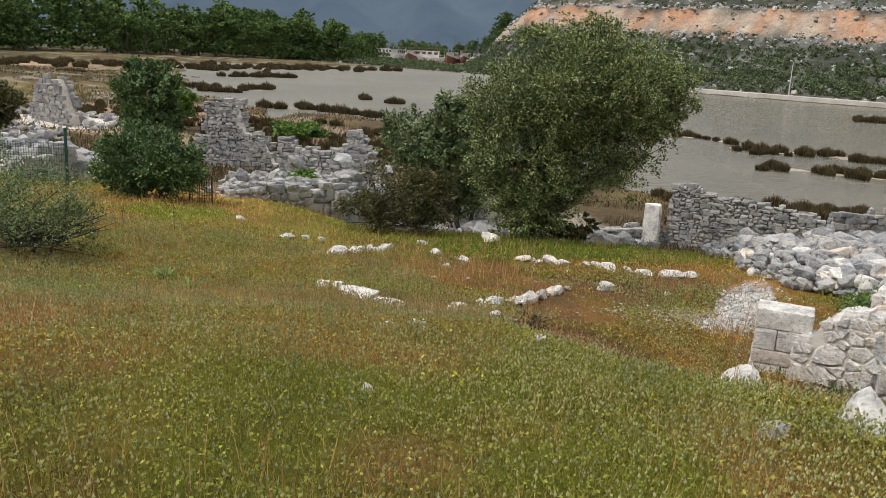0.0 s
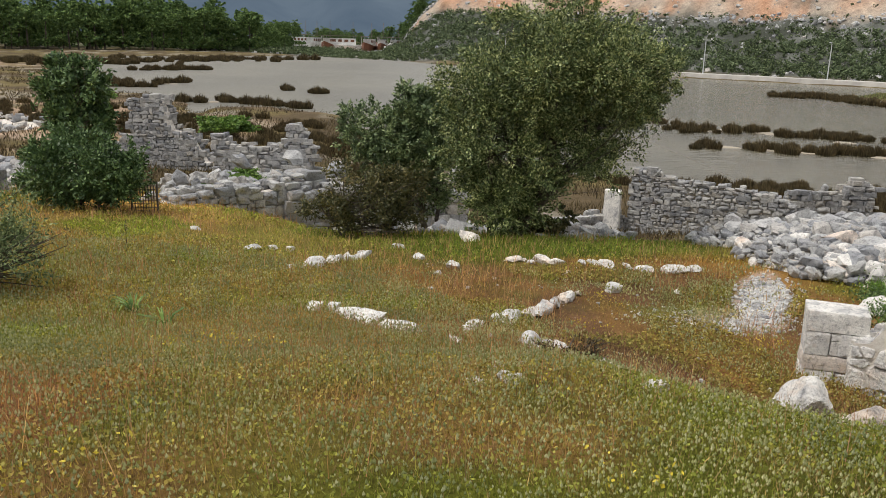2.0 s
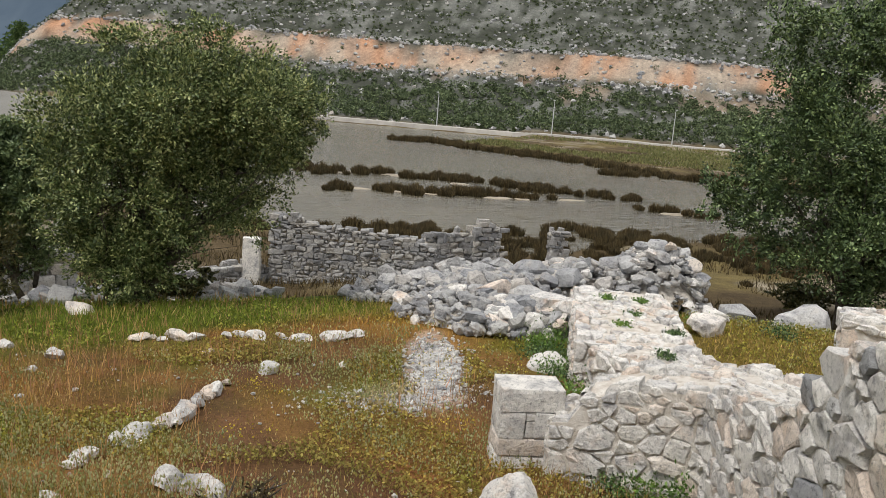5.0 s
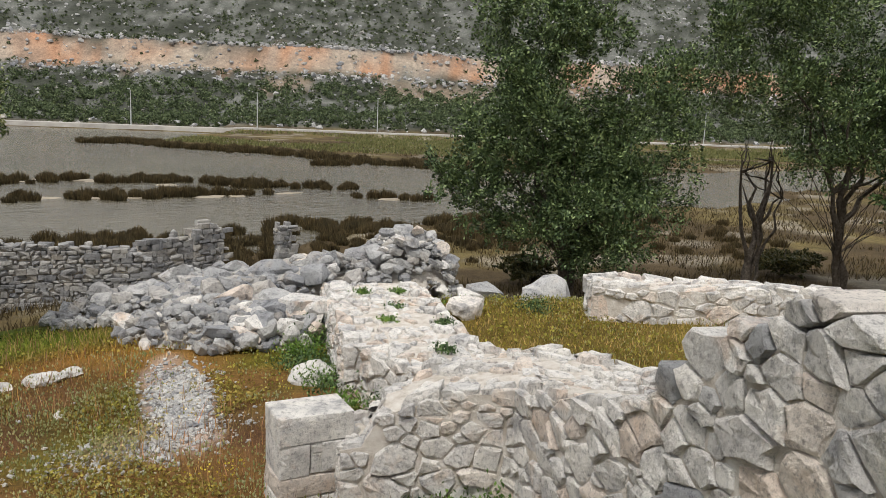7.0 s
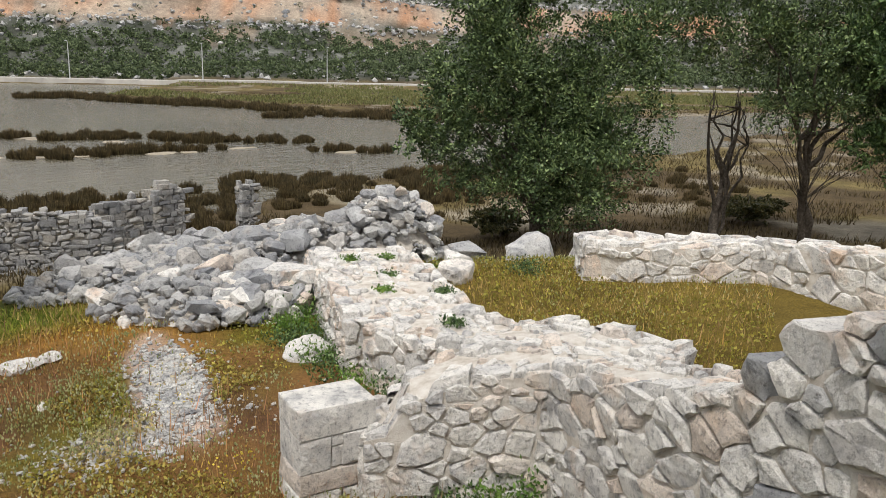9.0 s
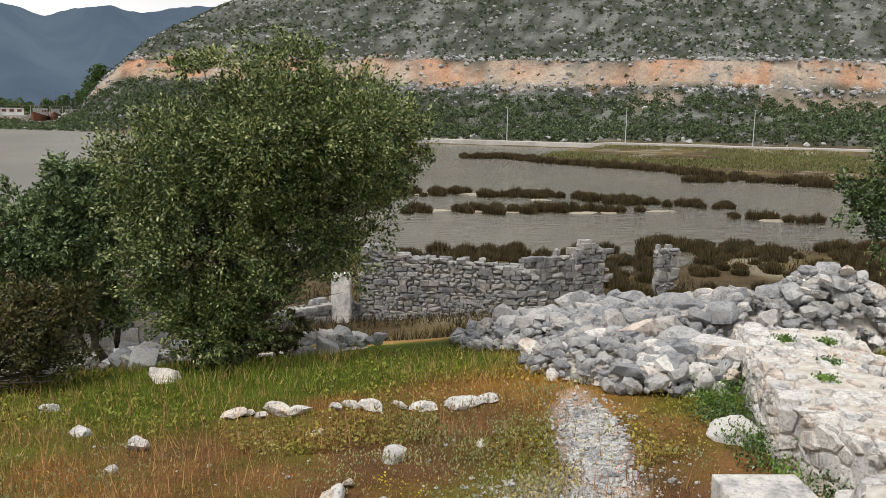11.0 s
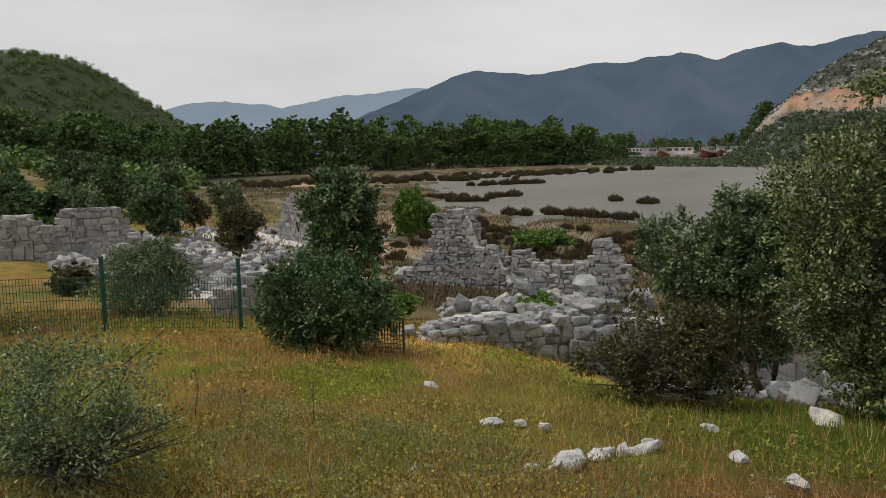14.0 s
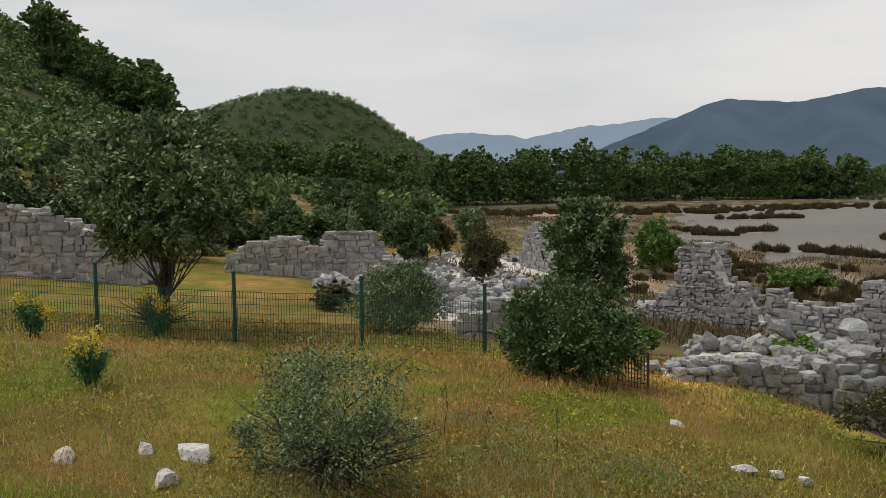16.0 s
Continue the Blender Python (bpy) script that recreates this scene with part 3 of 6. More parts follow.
def masonry(name, label, p0, p1, tops, thick, half, seed, foot=-2.9, faces=(-1, 1), ends=True, proud=0.028, top_half=0.1, top_keep=0.7, crest=None, grey=0.0, big=None):
    """A mortared rubble wall of irregular stones on faces, ends and top. tops: (metres along, height); big: (from, half size) of its larger blocks."""
    r = random.Random(seed)
    a, b = Vector((p0[0], p0[1], 0)), Vector((p1[0], p1[1], 0))
    length, way = (b - a).length, (b - a).normalized()
    side = Vector((-way.y, way.x, 0))
    ss, zs = [t[0] for t in tops], [t[1] for t in tops]
    top = lambda q: float(np.interp(q, ss, zs))
    root = thing(name, label, "wall", (a.x, a.y, foot), "ruined stone walls")
    high = max(zs) - foot + 0.1
    size = lambda u: (big[1] if big and u > big[0] else half)
    pick = lambda u: STONE_BLOCK if r.random() < (grey + (0.2 if big and u > big[0] else 0)) else STONE_PART

    def add(poly, place, u, gap, rise, deep):
        me = cell_stone(poly, place, r, gap, rise, deep, pick(u))
        if me:
            part("stone", me, root)

    for f in faces:
        for u, v, poly in cells(length, high, lambda u, v: size(u) * (0.75 + 0.35 * (v < high * 0.6)), r):
            t = top(min(max(u, 0.0), length)) - foot + r.uniform(-0.03, 0.03)
            if v > t - 0.02:
                continue
            poly = clip(poly, 0, 1, t)
            if len(poly) < 3:
                continue
            bigger = big and u > big[0]
            place = lambda p, q, h: way * p + side * (f * (thick / 2 + h)) + Vector((0, 0, q))
            add(poly, place, u, 0.01 if bigger else 0.017, proud * r.uniform(0.3, 1.7), 0.4 * thick if bigger else 0.16)
    if ends:
        for e in (0.0, length):
            for u, v, poly in cells(thick, top(e) - foot, lambda u, v: half, r, 500):
                place = lambda p, q, h: way * (e + (h if e else -h)) + side * (p - thick / 2) + Vector((0, 0, q))
                add(poly, place, e, 0.016, proud * r.uniform(0.5, 1.5), 0.12)
    stop = big[0] if big else length
    for u, v, poly in cells(stop, thick, lambda u, v: top_half * (1.0 if 0.18 * thick < v < 0.82 * thick else 1.35), r):
        rim = not 0.18 * thick < v < 0.82 * thick
        if r.random() > (0.95 if rim else top_keep):
            continue
        place = lambda p, q, h: way * p + side * (q - thick / 2) + Vector((0, 0, top(p) - foot - 0.02 + h))
        add(poly, place, u, 0.015 if rim else 0.035, (0.05 if rim else 0.03) * r.uniform(0.5, 1.8), 0.05)
    n = max(6, int(length / 0.18))
    v, q, inset = [], [], thick / 2 - 0.005
    for i in range(n + 1):
        p = length * i / n
        t = top(p) - foot
        if big and p > big[0] - 0.1:
            t -= 0.22
        ring = [(-1, -0.3), (-1, t - 0.05), (-0.6, t - 0.03), (-0.2, t - 0.012), (0.2, t - 0.015), (0.6, t - 0.03), (1, t - 0.05), (1, -0.3)]
        v += [tuple(way * min(max(p, 0.01), length - 0.01) + side * (w * inset) + Vector((0, 0, z + (0.02 * r.uniform(-1, 1) if 0 < j < 7 else 0)))) for j, (w, z) in enumerate(ring)]
        if i:
            q += [(8 * i - 8 + k, 8 * i - 7 + k, 8 * i + 1 + k, 8 * i + k) for k in range(7)]
    for e in (0, 8 * n):
        q += [(e, e + 1, e + 6, e + 7), (e + 1, e + 2, e + 5, e + 6), (e + 2, e + 3, e + 4, e + 5)]
    part("core", mesh_of("core", v, q, MORTAR), root, "pale crumbling mortar core")
    return root


def loose_stone(x, y, l, d, h, seed, label="pale limestone block lying in the grass", lift=0.3, group="loose stones in the grass", name="rock", wobble=14, turn=None, z=None, kinds=BROKEN_MESH):
    r = random.Random(seed)
    ob = new(name, r.choice(kinds))
    ob.matrix_basis = stone_pose(x, y, (zat(x, y) if z is None else z) + h * lift, l, d, h, r.uniform(0, 6.3) if turn is None else turn, r, wobble)
    return tagged(ob, label, "rock", group)


# foliage
def quad_leaves(place, length, width, r, up=0.0, heading=None):
    """A small diamond-shaped leaf at each place, turned along its heading if there is one."""
    n = len(place)
    a = r.normal(size=(n, 3))
    a[:, 2] = np.abs(a[:, 2]) * (1 + up) if up else a[:, 2]
    a /= np.linalg.norm(a, axis=1)[:, None]
    if heading is not None:
        a = a * 0.75 + heading
        a /= np.linalg.norm(a, axis=1)[:, None] + 1e-9
    c = np.cross(a, r.normal(size=(n, 3)))
    c /= np.linalg.norm(c, axis=1)[:, None] + 1e-9
    ln = (length * r.uniform(0.6, 1.4, n))[:, None]
    wd = (width * r.uniform(0.6, 1.4, n))[:, None]
    v = np.stack([place - a * ln / 2, place + c * wd / 2, place + a * ln / 2, place - c * wd / 2], 1).reshape(-1, 3)
    return v, np.arange(4 * n).reshape(n, 4)


def crown_points(blobs, r, spread=0.17, per=60):
    """Leaf places and headings: boughs inside each ellipsoid, sprays on the boughs, leaves along the sprays, with gaps between."""
    out, heads = [], []
    for cx, cy, cz, rx, ry, rz, n in blobs:
        m, k = int(min(34, max(7, n // 330))), max(6, n // max(8, per // 2))
        d = r.normal(size=(m, 3))
        d /= np.linalg.norm(d, axis=1)[:, None]
        bough = d * r.uniform(0.45, 0.86, (m, 1))
        size = r.uniform(0.25, 0.46, m)
        w = r.integers(0, m, k)
        e = r.normal(size=(k, 3)) + (0, 0, 0.35)
        e /= np.linalg.norm(e, axis=1)[:, None]
        tuft = bough[w] + e * (size[w] * r.uniform(0.25, 1.0, k) ** 0.4)[:, None]
        g = r.integers(0, k, n)
        t = r.uniform(-1.0, 1.15, (n, 1))
        p = tuft[g] + e[g] * t * spread * 0.75 + r.normal(size=(n, 3)) * spread * 0.26
        out.append(p * (rx, ry, rz) + (cx, cy, cz))
        heads.append(e[g])
    return np.vstack(out), np.vstack(heads)


def limb(start, end, r0, r1, rnd, bend=0.15, steps=6):
    s, e = Vector(start), Vector(end)
    pts = [s.lerp(e, i / steps) + Vector((rnd.uniform(-1, 1), rnd.uniform(-1, 1), 0)) * bend * (s - e).length * 0.35 * math.sin(math.pi * i / steps) for i in range(steps + 1)]
    return tube(pts, [r0 + (r1 - r0) * i / steps for i in range(steps + 1)])


def plant(name, label, category, at, stems, blobs, leaf, leaf_mat, seed, group="", spread=0.17, per=60, twigs=0, up=0.0):
    """A tree or shrub: tapered stems with limbs into each leaf mass, and a crown of single leaves."""
    rnd, r = random.Random(seed), np.random.default_rng(seed)
    x, y = at[:2]
    z = zat(x, y) if len(at) < 3 else at[2]
    root = thing(name, label, category, (x, y, z), group)
    wood = []
    for sx, sy, ex, ey, ez, r0 in stems:
        wood.append(limb((sx, sy, -0.15), (ex, ey, ez), r0, r0 * 0.45, rnd))
        near = sorted(blobs, key=lambda q: (q[0] - ex) ** 2 + (q[1] - ey) ** 2 + (q[2] - ez) ** 2)[:4]
        for q in near:
            tip = (q[0] + rnd.uniform(-0.5, 0.5) * q[3], q[1] + rnd.uniform(-0.5, 0.5) * q[4], q[2] + rnd.uniform(0, 0.6) * q[5])
            wood.append(limb((ex, ey, ez - 0.05), tip, r0 * 0.45, 0.008, rnd))
    for _ in range(twigs):
        q = rnd.choice(blobs)
        s = rnd.choice(stems)
        tip = [q[k] + rnd.uniform(-0.9, 0.9) * q[3 + k] for k in range(3)]
        wood.append(limb((s[0] * 0.6 + s[2] * 0.4, s[1] * 0.6 + s[3] * 0.4, max(0.05, 0.4 * s[4])), tip, 0.018, 0.004, rnd, 0.3, 4))
    v, f = join(wood)
    part("trunk", mesh_of("trunk", v, f, BARK, soft=True), root, "gnarled grey-brown trunk and limbs")
    place, heads = crown_points(blobs, r, spread, per)
    v, f = quad_leaves(place, leaf[0], leaf[1], r, up, heads)
    part("crown", mesh_of("crown", v, f, leaf_mat), root)
    return root


# ---- ground, lake and distance ----
def mixed(a, b, t):
    return a * (1 - t[:, None]) + np.array(b) * t[:, None]


def ground_tint(x, y, z):
    """Base colours of the ground: turf, dry moss in the room, gravel, marsh, stony hill and its cut."""
    n = len(x)
    f1, f2, f3 = fuzz(x, y, 1.7, 21), fuzz(x, y, 0.6, 22), fuzz(x, y, 5.0, 23)
    c = np.tile(np.array((0.215, 0.205, 0.055)), (n, 1))
    c = mixed(c, (0.155, 0.20, 0.035), smooth(0.5, 0.75, f1))
    c = mixed(c, (0.37, 0.25, 0.10), smooth(0.46, 0.72, 0.6 * f3 + 0.4 * f2) * 0.8)
    c = mixed(c, (0.37, 0.19, 0.085), smooth(0.6, 0.78, fuzz(x, y, 2.1, 34) * 0.6 + fuzz(x, y, 0.8, 35) * 0.4) * (0.85 - 0.5 * smooth(1, -3, x) * smooth(8, 11, y)))
    c = mixed(c, (0.17, 0.23, 0.03), smooth(0.58, 0.74, fuzz(x, y, 2.9, 36) * 0.6 + fuzz(x, y, 0.9, 37) * 0.4) * 0.9)
    # dry reddish moss in the dug-out room
    room = smooth(-1.5, 1.5, x) * smooth(8.2, 10.5, y + 0.55 * (x - 2)) * (1 - smooth(15.6, 17.2, y)) * (1 - smooth(8.5, 10, x))
    c = mixed(c, (0.34, 0.20, 0.09), 0.8 * room * smooth(0.25, 0.6, 0.5 * f1 + 0.5 * f2))
    c = mixed(c, (0.16, 0.10, 0.075), room * smooth(0.55, 0.8, fuzz(x, y, 1.2, 24)) * 0.6)
    # straw and bright green strips along the far edge of the lawn
    straw = np.exp(-((x - 6.6) / 1.5) ** 2 - ((y - 16.6) / 1.3) ** 2)
    c = mixed(c, (0.42, 0.27, 0.07), straw)
    lush = smooth(17.0, 18.3, y) * (1 - smooth(22.5, 24.5, y)) * smooth(-1.5, 0.5, x) * (1 - smooth(6.0, 7.5, x))
    c = mixed(c, (0.12, 0.21, 0.025), lush * 0.9)
    wob = (fuzz(x, y, 0.5, 33) - 0.5) * 0.5
    gravel = smooth(1.05, 0.6, np.hypot((x - 5.9 + 0.45 * (15 - y)) / 0.55, (y - 14.6) / 1.6) + wob) + 0.6 * smooth(1, 0.5, np.hypot((x - 4.7) / 0.9, (y - 13.6) / 0.6) + wob)
    gravel = np.clip(gravel, 0, 1)
    c = mixed(c, (0.80, 0.76, 0.70), gravel * smooth(0.2, 0.5, f2 + 0.25))
    east = smooth(8.5, 10.5, x) * (y > 5) * (y < 24)
    c = mixed(c, (0.24, 0.21, 0.055), east)
    c = c * (1.32, 1.08, 1.03)
    bank_turf = (smooth(1, -3, x) * smooth(8, 11, y))[:, None]
    c = c * (1 + bank_turf * np.array((0.34, 0.44, 0.26)))
    c = c * (1 - 0.55 * smooth(20.5, 26, y - 0.72 * (x + 10)) * smooth(-6, -12, x))[:, None]
    # marsh
    marsh = smooth(21.5, 26, np.maximum(y - 0.3 * np.abs(x), 0.62 * x + 0.78 * y + 0.5)) * (1 - smooth(-18, -30, x + 0.45 * (y - 40)) * (1 - smooth(60, 110, y)))
    brown = mixed(np.tile(np.array((0.085, 0.062, 0.036)), (n, 1)), (0.14, 0.11, 0.05), smooth(0.4, 0.7, fuzz(x, y, 4, 25)))
    brown = mixed(brown, (0.28, 0.25, 0.21), smooth(0.66, 0.8, fuzz(x, y, 3.1, 26)) * 0.7)
    c = mixed(c, (0, 0, 0), marsh) + brown * marsh[:, None]
    sand = np.exp(-((x + 30) / 16) ** 2 - ((y - 70) / 22) ** 2) * smooth(0.4, 0.6, fuzz(x, y, 5, 27)) + np.exp(-((x + 95) / 18) ** 2 - ((y - 165) / 14) ** 2)
    c = mixed(c, (0.42, 0.30, 0.22), np.clip(sand, 0, 1))
    # stony hill with its reddish cut
    u, v = hill_place(x, y)
    hill = smooth(4, 14, v) * smooth(340, 300, u)
    stony = mixed(np.tile(np.array((0.055, 0.06, 0.05)), (n, 1)), (0.16, 0.165, 0.16), smooth(0.45, 0.72, 0.5 * fuzz(x, y, 9, 28) + 0.5 * fuzz(x, y, 3.5, 29)))
    c = mixed(c, (0, 0, 0), hill) + stony * hill[:, None]
    edge = (fuzz(x, y, 14, 30) - 0.5) * 8 + (fuzz(x, y, 5, 39) - 0.5) * 7
    cut = smooth(85, 89, v + 0.6 * edge) * (1 - smooth(97, 103, v + edge)) * smooth(345, 300, u)
    red = mixed(np.tile(np.array((0.40, 0.22, 0.14)), (n, 1)), (0.36, 0.30, 0.255), smooth(0.35, 0.65, 0.6 * fuzz(x, y, 16, 31) + 0.4 * fuzz(x, y, 5, 38)))
    c = mixed(c, (0, 0, 0), cut) + red * cut[:, None]
    spill = smooth(60, 80, v + edge * 2) * (1 - smooth(80, 86, v)) * smooth(0.45, 0.65, fuzz(u, v * 0 + 3, 20, 32)) * smooth(345, 300, u)
    c = mixed(c, (0.32, 0.25, 0.2), spill * 0.7)
    # wooded hills
    b = np.degrees(np.arctan2(x, y - 6))
    wood = smooth(-25, -38, b) * smooth(120, 200, np.hypot(x, y - 6)) * (v < 0)
    c = mixed(c, (0.045, 0.06, 0.028), wood * (1 - np.clip(sand, 0, 1)))
    c = mixed(c, (0.05, 0.065, 0.032), smooth(300, 430, np.hypot(x, y - 6)) * (v < 10))
    return c


def build_ground():
    front = np.radians(np.linspace(-78, 92, 620))
    back = np.radians(np.linspace(92, 282, 60)[1:-1])
    ang = np.concatenate([front, back])
    rad = np.concatenate([[0.0], np.geomspace(0.6, 40, 150), np.geomspace(41, 2600, 190)])
    A, R = np.meshgrid(ang, rad)
    x, y = (R * np.sin(A)).ravel(), (6 + R * np.cos(A)).ravel()
    z = ground_z(x, y)
    na, nr = len(ang), len(rad)
    i = np.arange((nr - 1) * na).reshape(nr - 1, na)
    j = np.roll(i, -1, 1)
    f = np.stack([i, j, j + na, i + na], -1).reshape(-1, 4)
    tint = ground_tint(x, y, z)
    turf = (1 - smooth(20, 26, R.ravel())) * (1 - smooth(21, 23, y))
    tint = tint * (1 - 0.56 * turf[:, None])  # thatch, darkened to paint in the shade between the blades
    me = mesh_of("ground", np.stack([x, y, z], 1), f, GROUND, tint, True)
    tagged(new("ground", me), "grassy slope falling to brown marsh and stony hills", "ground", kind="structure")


build_ground()

v = np.array([(-400, 10, LAKE), (500, 10, LAKE), (500, 900, LAKE), (-400, 900, LAKE)])
tagged(new("water", mesh_of("water", v, [(0, 1, 2, 3)], WATER)), "shallow grey-brown lagoon ruffled by wind", "lake", kind="structure")


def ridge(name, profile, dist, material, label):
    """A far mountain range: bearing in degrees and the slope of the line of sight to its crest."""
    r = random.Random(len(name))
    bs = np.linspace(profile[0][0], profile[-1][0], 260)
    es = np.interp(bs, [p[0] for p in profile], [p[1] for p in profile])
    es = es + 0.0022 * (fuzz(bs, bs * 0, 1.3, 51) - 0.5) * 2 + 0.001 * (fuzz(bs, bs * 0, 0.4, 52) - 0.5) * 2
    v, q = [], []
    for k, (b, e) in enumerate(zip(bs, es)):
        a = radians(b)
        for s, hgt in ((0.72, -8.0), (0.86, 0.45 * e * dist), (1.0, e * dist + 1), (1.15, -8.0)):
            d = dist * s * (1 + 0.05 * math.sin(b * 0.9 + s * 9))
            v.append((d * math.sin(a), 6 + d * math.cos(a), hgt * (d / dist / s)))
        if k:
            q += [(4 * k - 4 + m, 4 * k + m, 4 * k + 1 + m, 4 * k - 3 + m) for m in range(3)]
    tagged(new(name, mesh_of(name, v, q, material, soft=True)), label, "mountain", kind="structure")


# glowing colours stand in for haze: deeper blue near, paler far
BLUE_NEAR = haze_glow_material("blue_haze_glow", (0.085, 0.12, 0.165), (0.125, 0.165, 0.21), 0.006)
BLUE_FAR = haze_glow_material("pale_haze_glow", (0.25, 0.32, 0.40), (0.30, 0.37, 0.45), 0.003)
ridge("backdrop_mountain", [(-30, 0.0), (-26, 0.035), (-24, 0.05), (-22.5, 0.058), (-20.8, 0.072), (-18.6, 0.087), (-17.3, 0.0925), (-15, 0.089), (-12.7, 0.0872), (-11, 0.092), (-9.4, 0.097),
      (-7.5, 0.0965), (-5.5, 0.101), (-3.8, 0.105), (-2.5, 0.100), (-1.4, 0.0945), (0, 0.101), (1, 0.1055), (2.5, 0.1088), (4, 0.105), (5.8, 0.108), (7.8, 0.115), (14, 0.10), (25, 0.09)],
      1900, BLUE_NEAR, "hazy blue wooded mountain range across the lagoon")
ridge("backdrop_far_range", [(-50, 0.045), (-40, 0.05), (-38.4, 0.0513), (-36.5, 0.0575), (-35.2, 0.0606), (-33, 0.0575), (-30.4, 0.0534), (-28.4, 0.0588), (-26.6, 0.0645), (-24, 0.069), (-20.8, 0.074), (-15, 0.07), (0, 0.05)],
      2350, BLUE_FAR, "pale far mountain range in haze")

# ---- road with lamp posts along the foot of the hill ----
def along_road(u, v):
    return ROAD[0] + ALONG[0] * u + UPHILL[0] * v, ROAD[1] + ALONG[1] * u + UPHILL[1] * v


vv, qq = [], []
for k, u in enumerate(np.linspace(-190, 128, 70)):
    for v0, dz in ((-3.6, -1.2), (-3.3, 0.22), (3.0, 0.22), (3.3, -0.6)):
        x, y = along_road(u, v0)
        vv.append((x, y, max(zat(*along_road(u, 0)), -5.4) + dz))
    if k:
        qq += [(4 * k - 4 + m, 4 * k - 3 + m, 4 * k + 1 + m, 4 * k + m) for m in range(3)]
tagged(new("road", mesh_of("road", vv, qq, ROAD_TOP)), "pale road along the foot of the hill", "road", kind="structure")


def lamp_post(u):
    x, y = along_road(u, -2.6)
    z = max(zat(*along_road(u, 0)), -5.4) + 0.2
    root = thing("street_lamp", "slim grey street lamp beside the lakeside road", "street lamp", (x, y, z), "street lamps along the road")
    part("pole", mesh_of("pole", *tube([(0, 0, -0.3), (0, 0, 4), (0, 0, 8.0)], (0.13, 0.11, 0.08)), POLE_GREY), root)
    part("arm", mesh_of("arm", *tube([(0, 0, 7.9), (-0.5, -0.6, 8.25), (-0.9, -1.1, 8.3)], (0.06, 0.05, 0.05)), POLE_GREY), root)
    lantern = part("lantern", mesh_of("lantern", *box(-1.05, -1.3, 8.28, 0.35, 0.6, 0.14), POLE_GREY), root)
    part("lens", mesh_of("lens", *box(-1.05, -1.3, 8.19, 0.28, 0.5, 0.05), HULL_WHITE), lantern, "pale glass lens")


for k in range(-5, 5):
    lamp_post(28.5 * k)

# ---- ruined walls close by ----
pillar = thing("stone_pier", "squared limestone wall end of large hewn blocks", "pier", (4.62, 11.25, zat(4.6, 11.0)), "ruined stone walls")


def hewn_part(root, cx, cy, cz, l, d, h, turn, k, label=""):
    base = Matrix.Translation(-root.location)
    part("stone", HEWN_MESH[k % 8], root, label, base @ Matrix.Translation((cx, cy, cz)) @ Matrix.Rotation(turn, 4, "Z") @ Matrix.Diagonal((l, d, h, 1)))


PT = radians(-22)
pcx, pcy, ptop = 5.13, 11.30, -1.83
pw, pd = Vector((math.cos(PT), math.sin(PT))), Vector((-math.sin(PT), math.cos(PT)))
for k, (s, dz, l, h) in enumerate([(0, -0.13, 0.74, 0.27), (-0.205, -0.42, 0.31, 0.31), (0.2, -0.42, 0.32, 0.3), (-0.01, -0.47, 0.11, 0.2), (0.0, -0.32, 0.14, 0.1), (0, -0.68, 0.75, 0.21), (-0.17, -0.88, 0.42, 0.2), (0.22, -0.89, 0.34, 0.2), (0, -1.1, 0.82, 0.24)]):
    hewn_part(pillar, pcx + pw.x * s, pcy + pw.y * s, ptop + dz, l, 0.52 - 0.04 * (l < 0.2), h, PT + 0.03 * math.sin(5 * k), k)

masonry("wall_cross", "rubble limestone wall with wide mortar joints", (5.42, 11.12), (6.55, 9.75), [(0, -2.1), (0.25, -2.05), (0.35, -1.72), (0.9, -1.55), (1.8, -1.42)], 0.75, 0.118, 5, -2.95, faces=(-1, 1))
masonry("wall_room", "tall rubble limestone wall with ochre stained stones", (6.57, 9.45), (4.0, 5.55), [(0, -1.44), (1.0, -1.22), (1.8, -0.98), (2.42, -0.66), (2.45, -0.31), (2.79, -0.29), (2.81, -0.1), (3.2, -0.06), (3.22, 0.16), (3.7, 0.22), (4.7, 0.28)], 0.9, 0.115, 6, -2.95, faces=(-1,), big=(2.38, 0.16), ends=True)
masonry("wall_long", "broad low limestone wall with a crumbled flat top", (7.85, 12.55), (10.6, 16.2), [(0, -2.02), (2, -2.08), (4.6, -2.2)], 1.75, 0.13, 7, -2.95, top_half=0.115, top_keep=0.62)
masonry("wall_link", "low broken limestone wall top in the ruin", (6.95, 9.2), (7.95, 12.62), [(0, -1.5), (1.0, -1.58), (1.9, -1.78), (2.4, -1.95), (3.56, -2.03)], 1.5, 0.13, 8, -2.95, top_half=0.11, top_keep=0.55)
masonry("wall_terrace", "low limestone wall round a grassy terrace", (13.2, 13.2), (15.4, 10.4), [(0, -1.95), (3.6, -1.95)], 0.95, 0.17, 9, -2.75, top_half=0.17)
masonry("wall_terrace_east", "low limestone wall with flat capping stones", (15.3, 10.75), (13.2, 6.4), [(0, -1.95), (2.4, -1.6), (4.8, -1.2)], 0.85, 0.17, 10, -2.75, top_half=0.17)

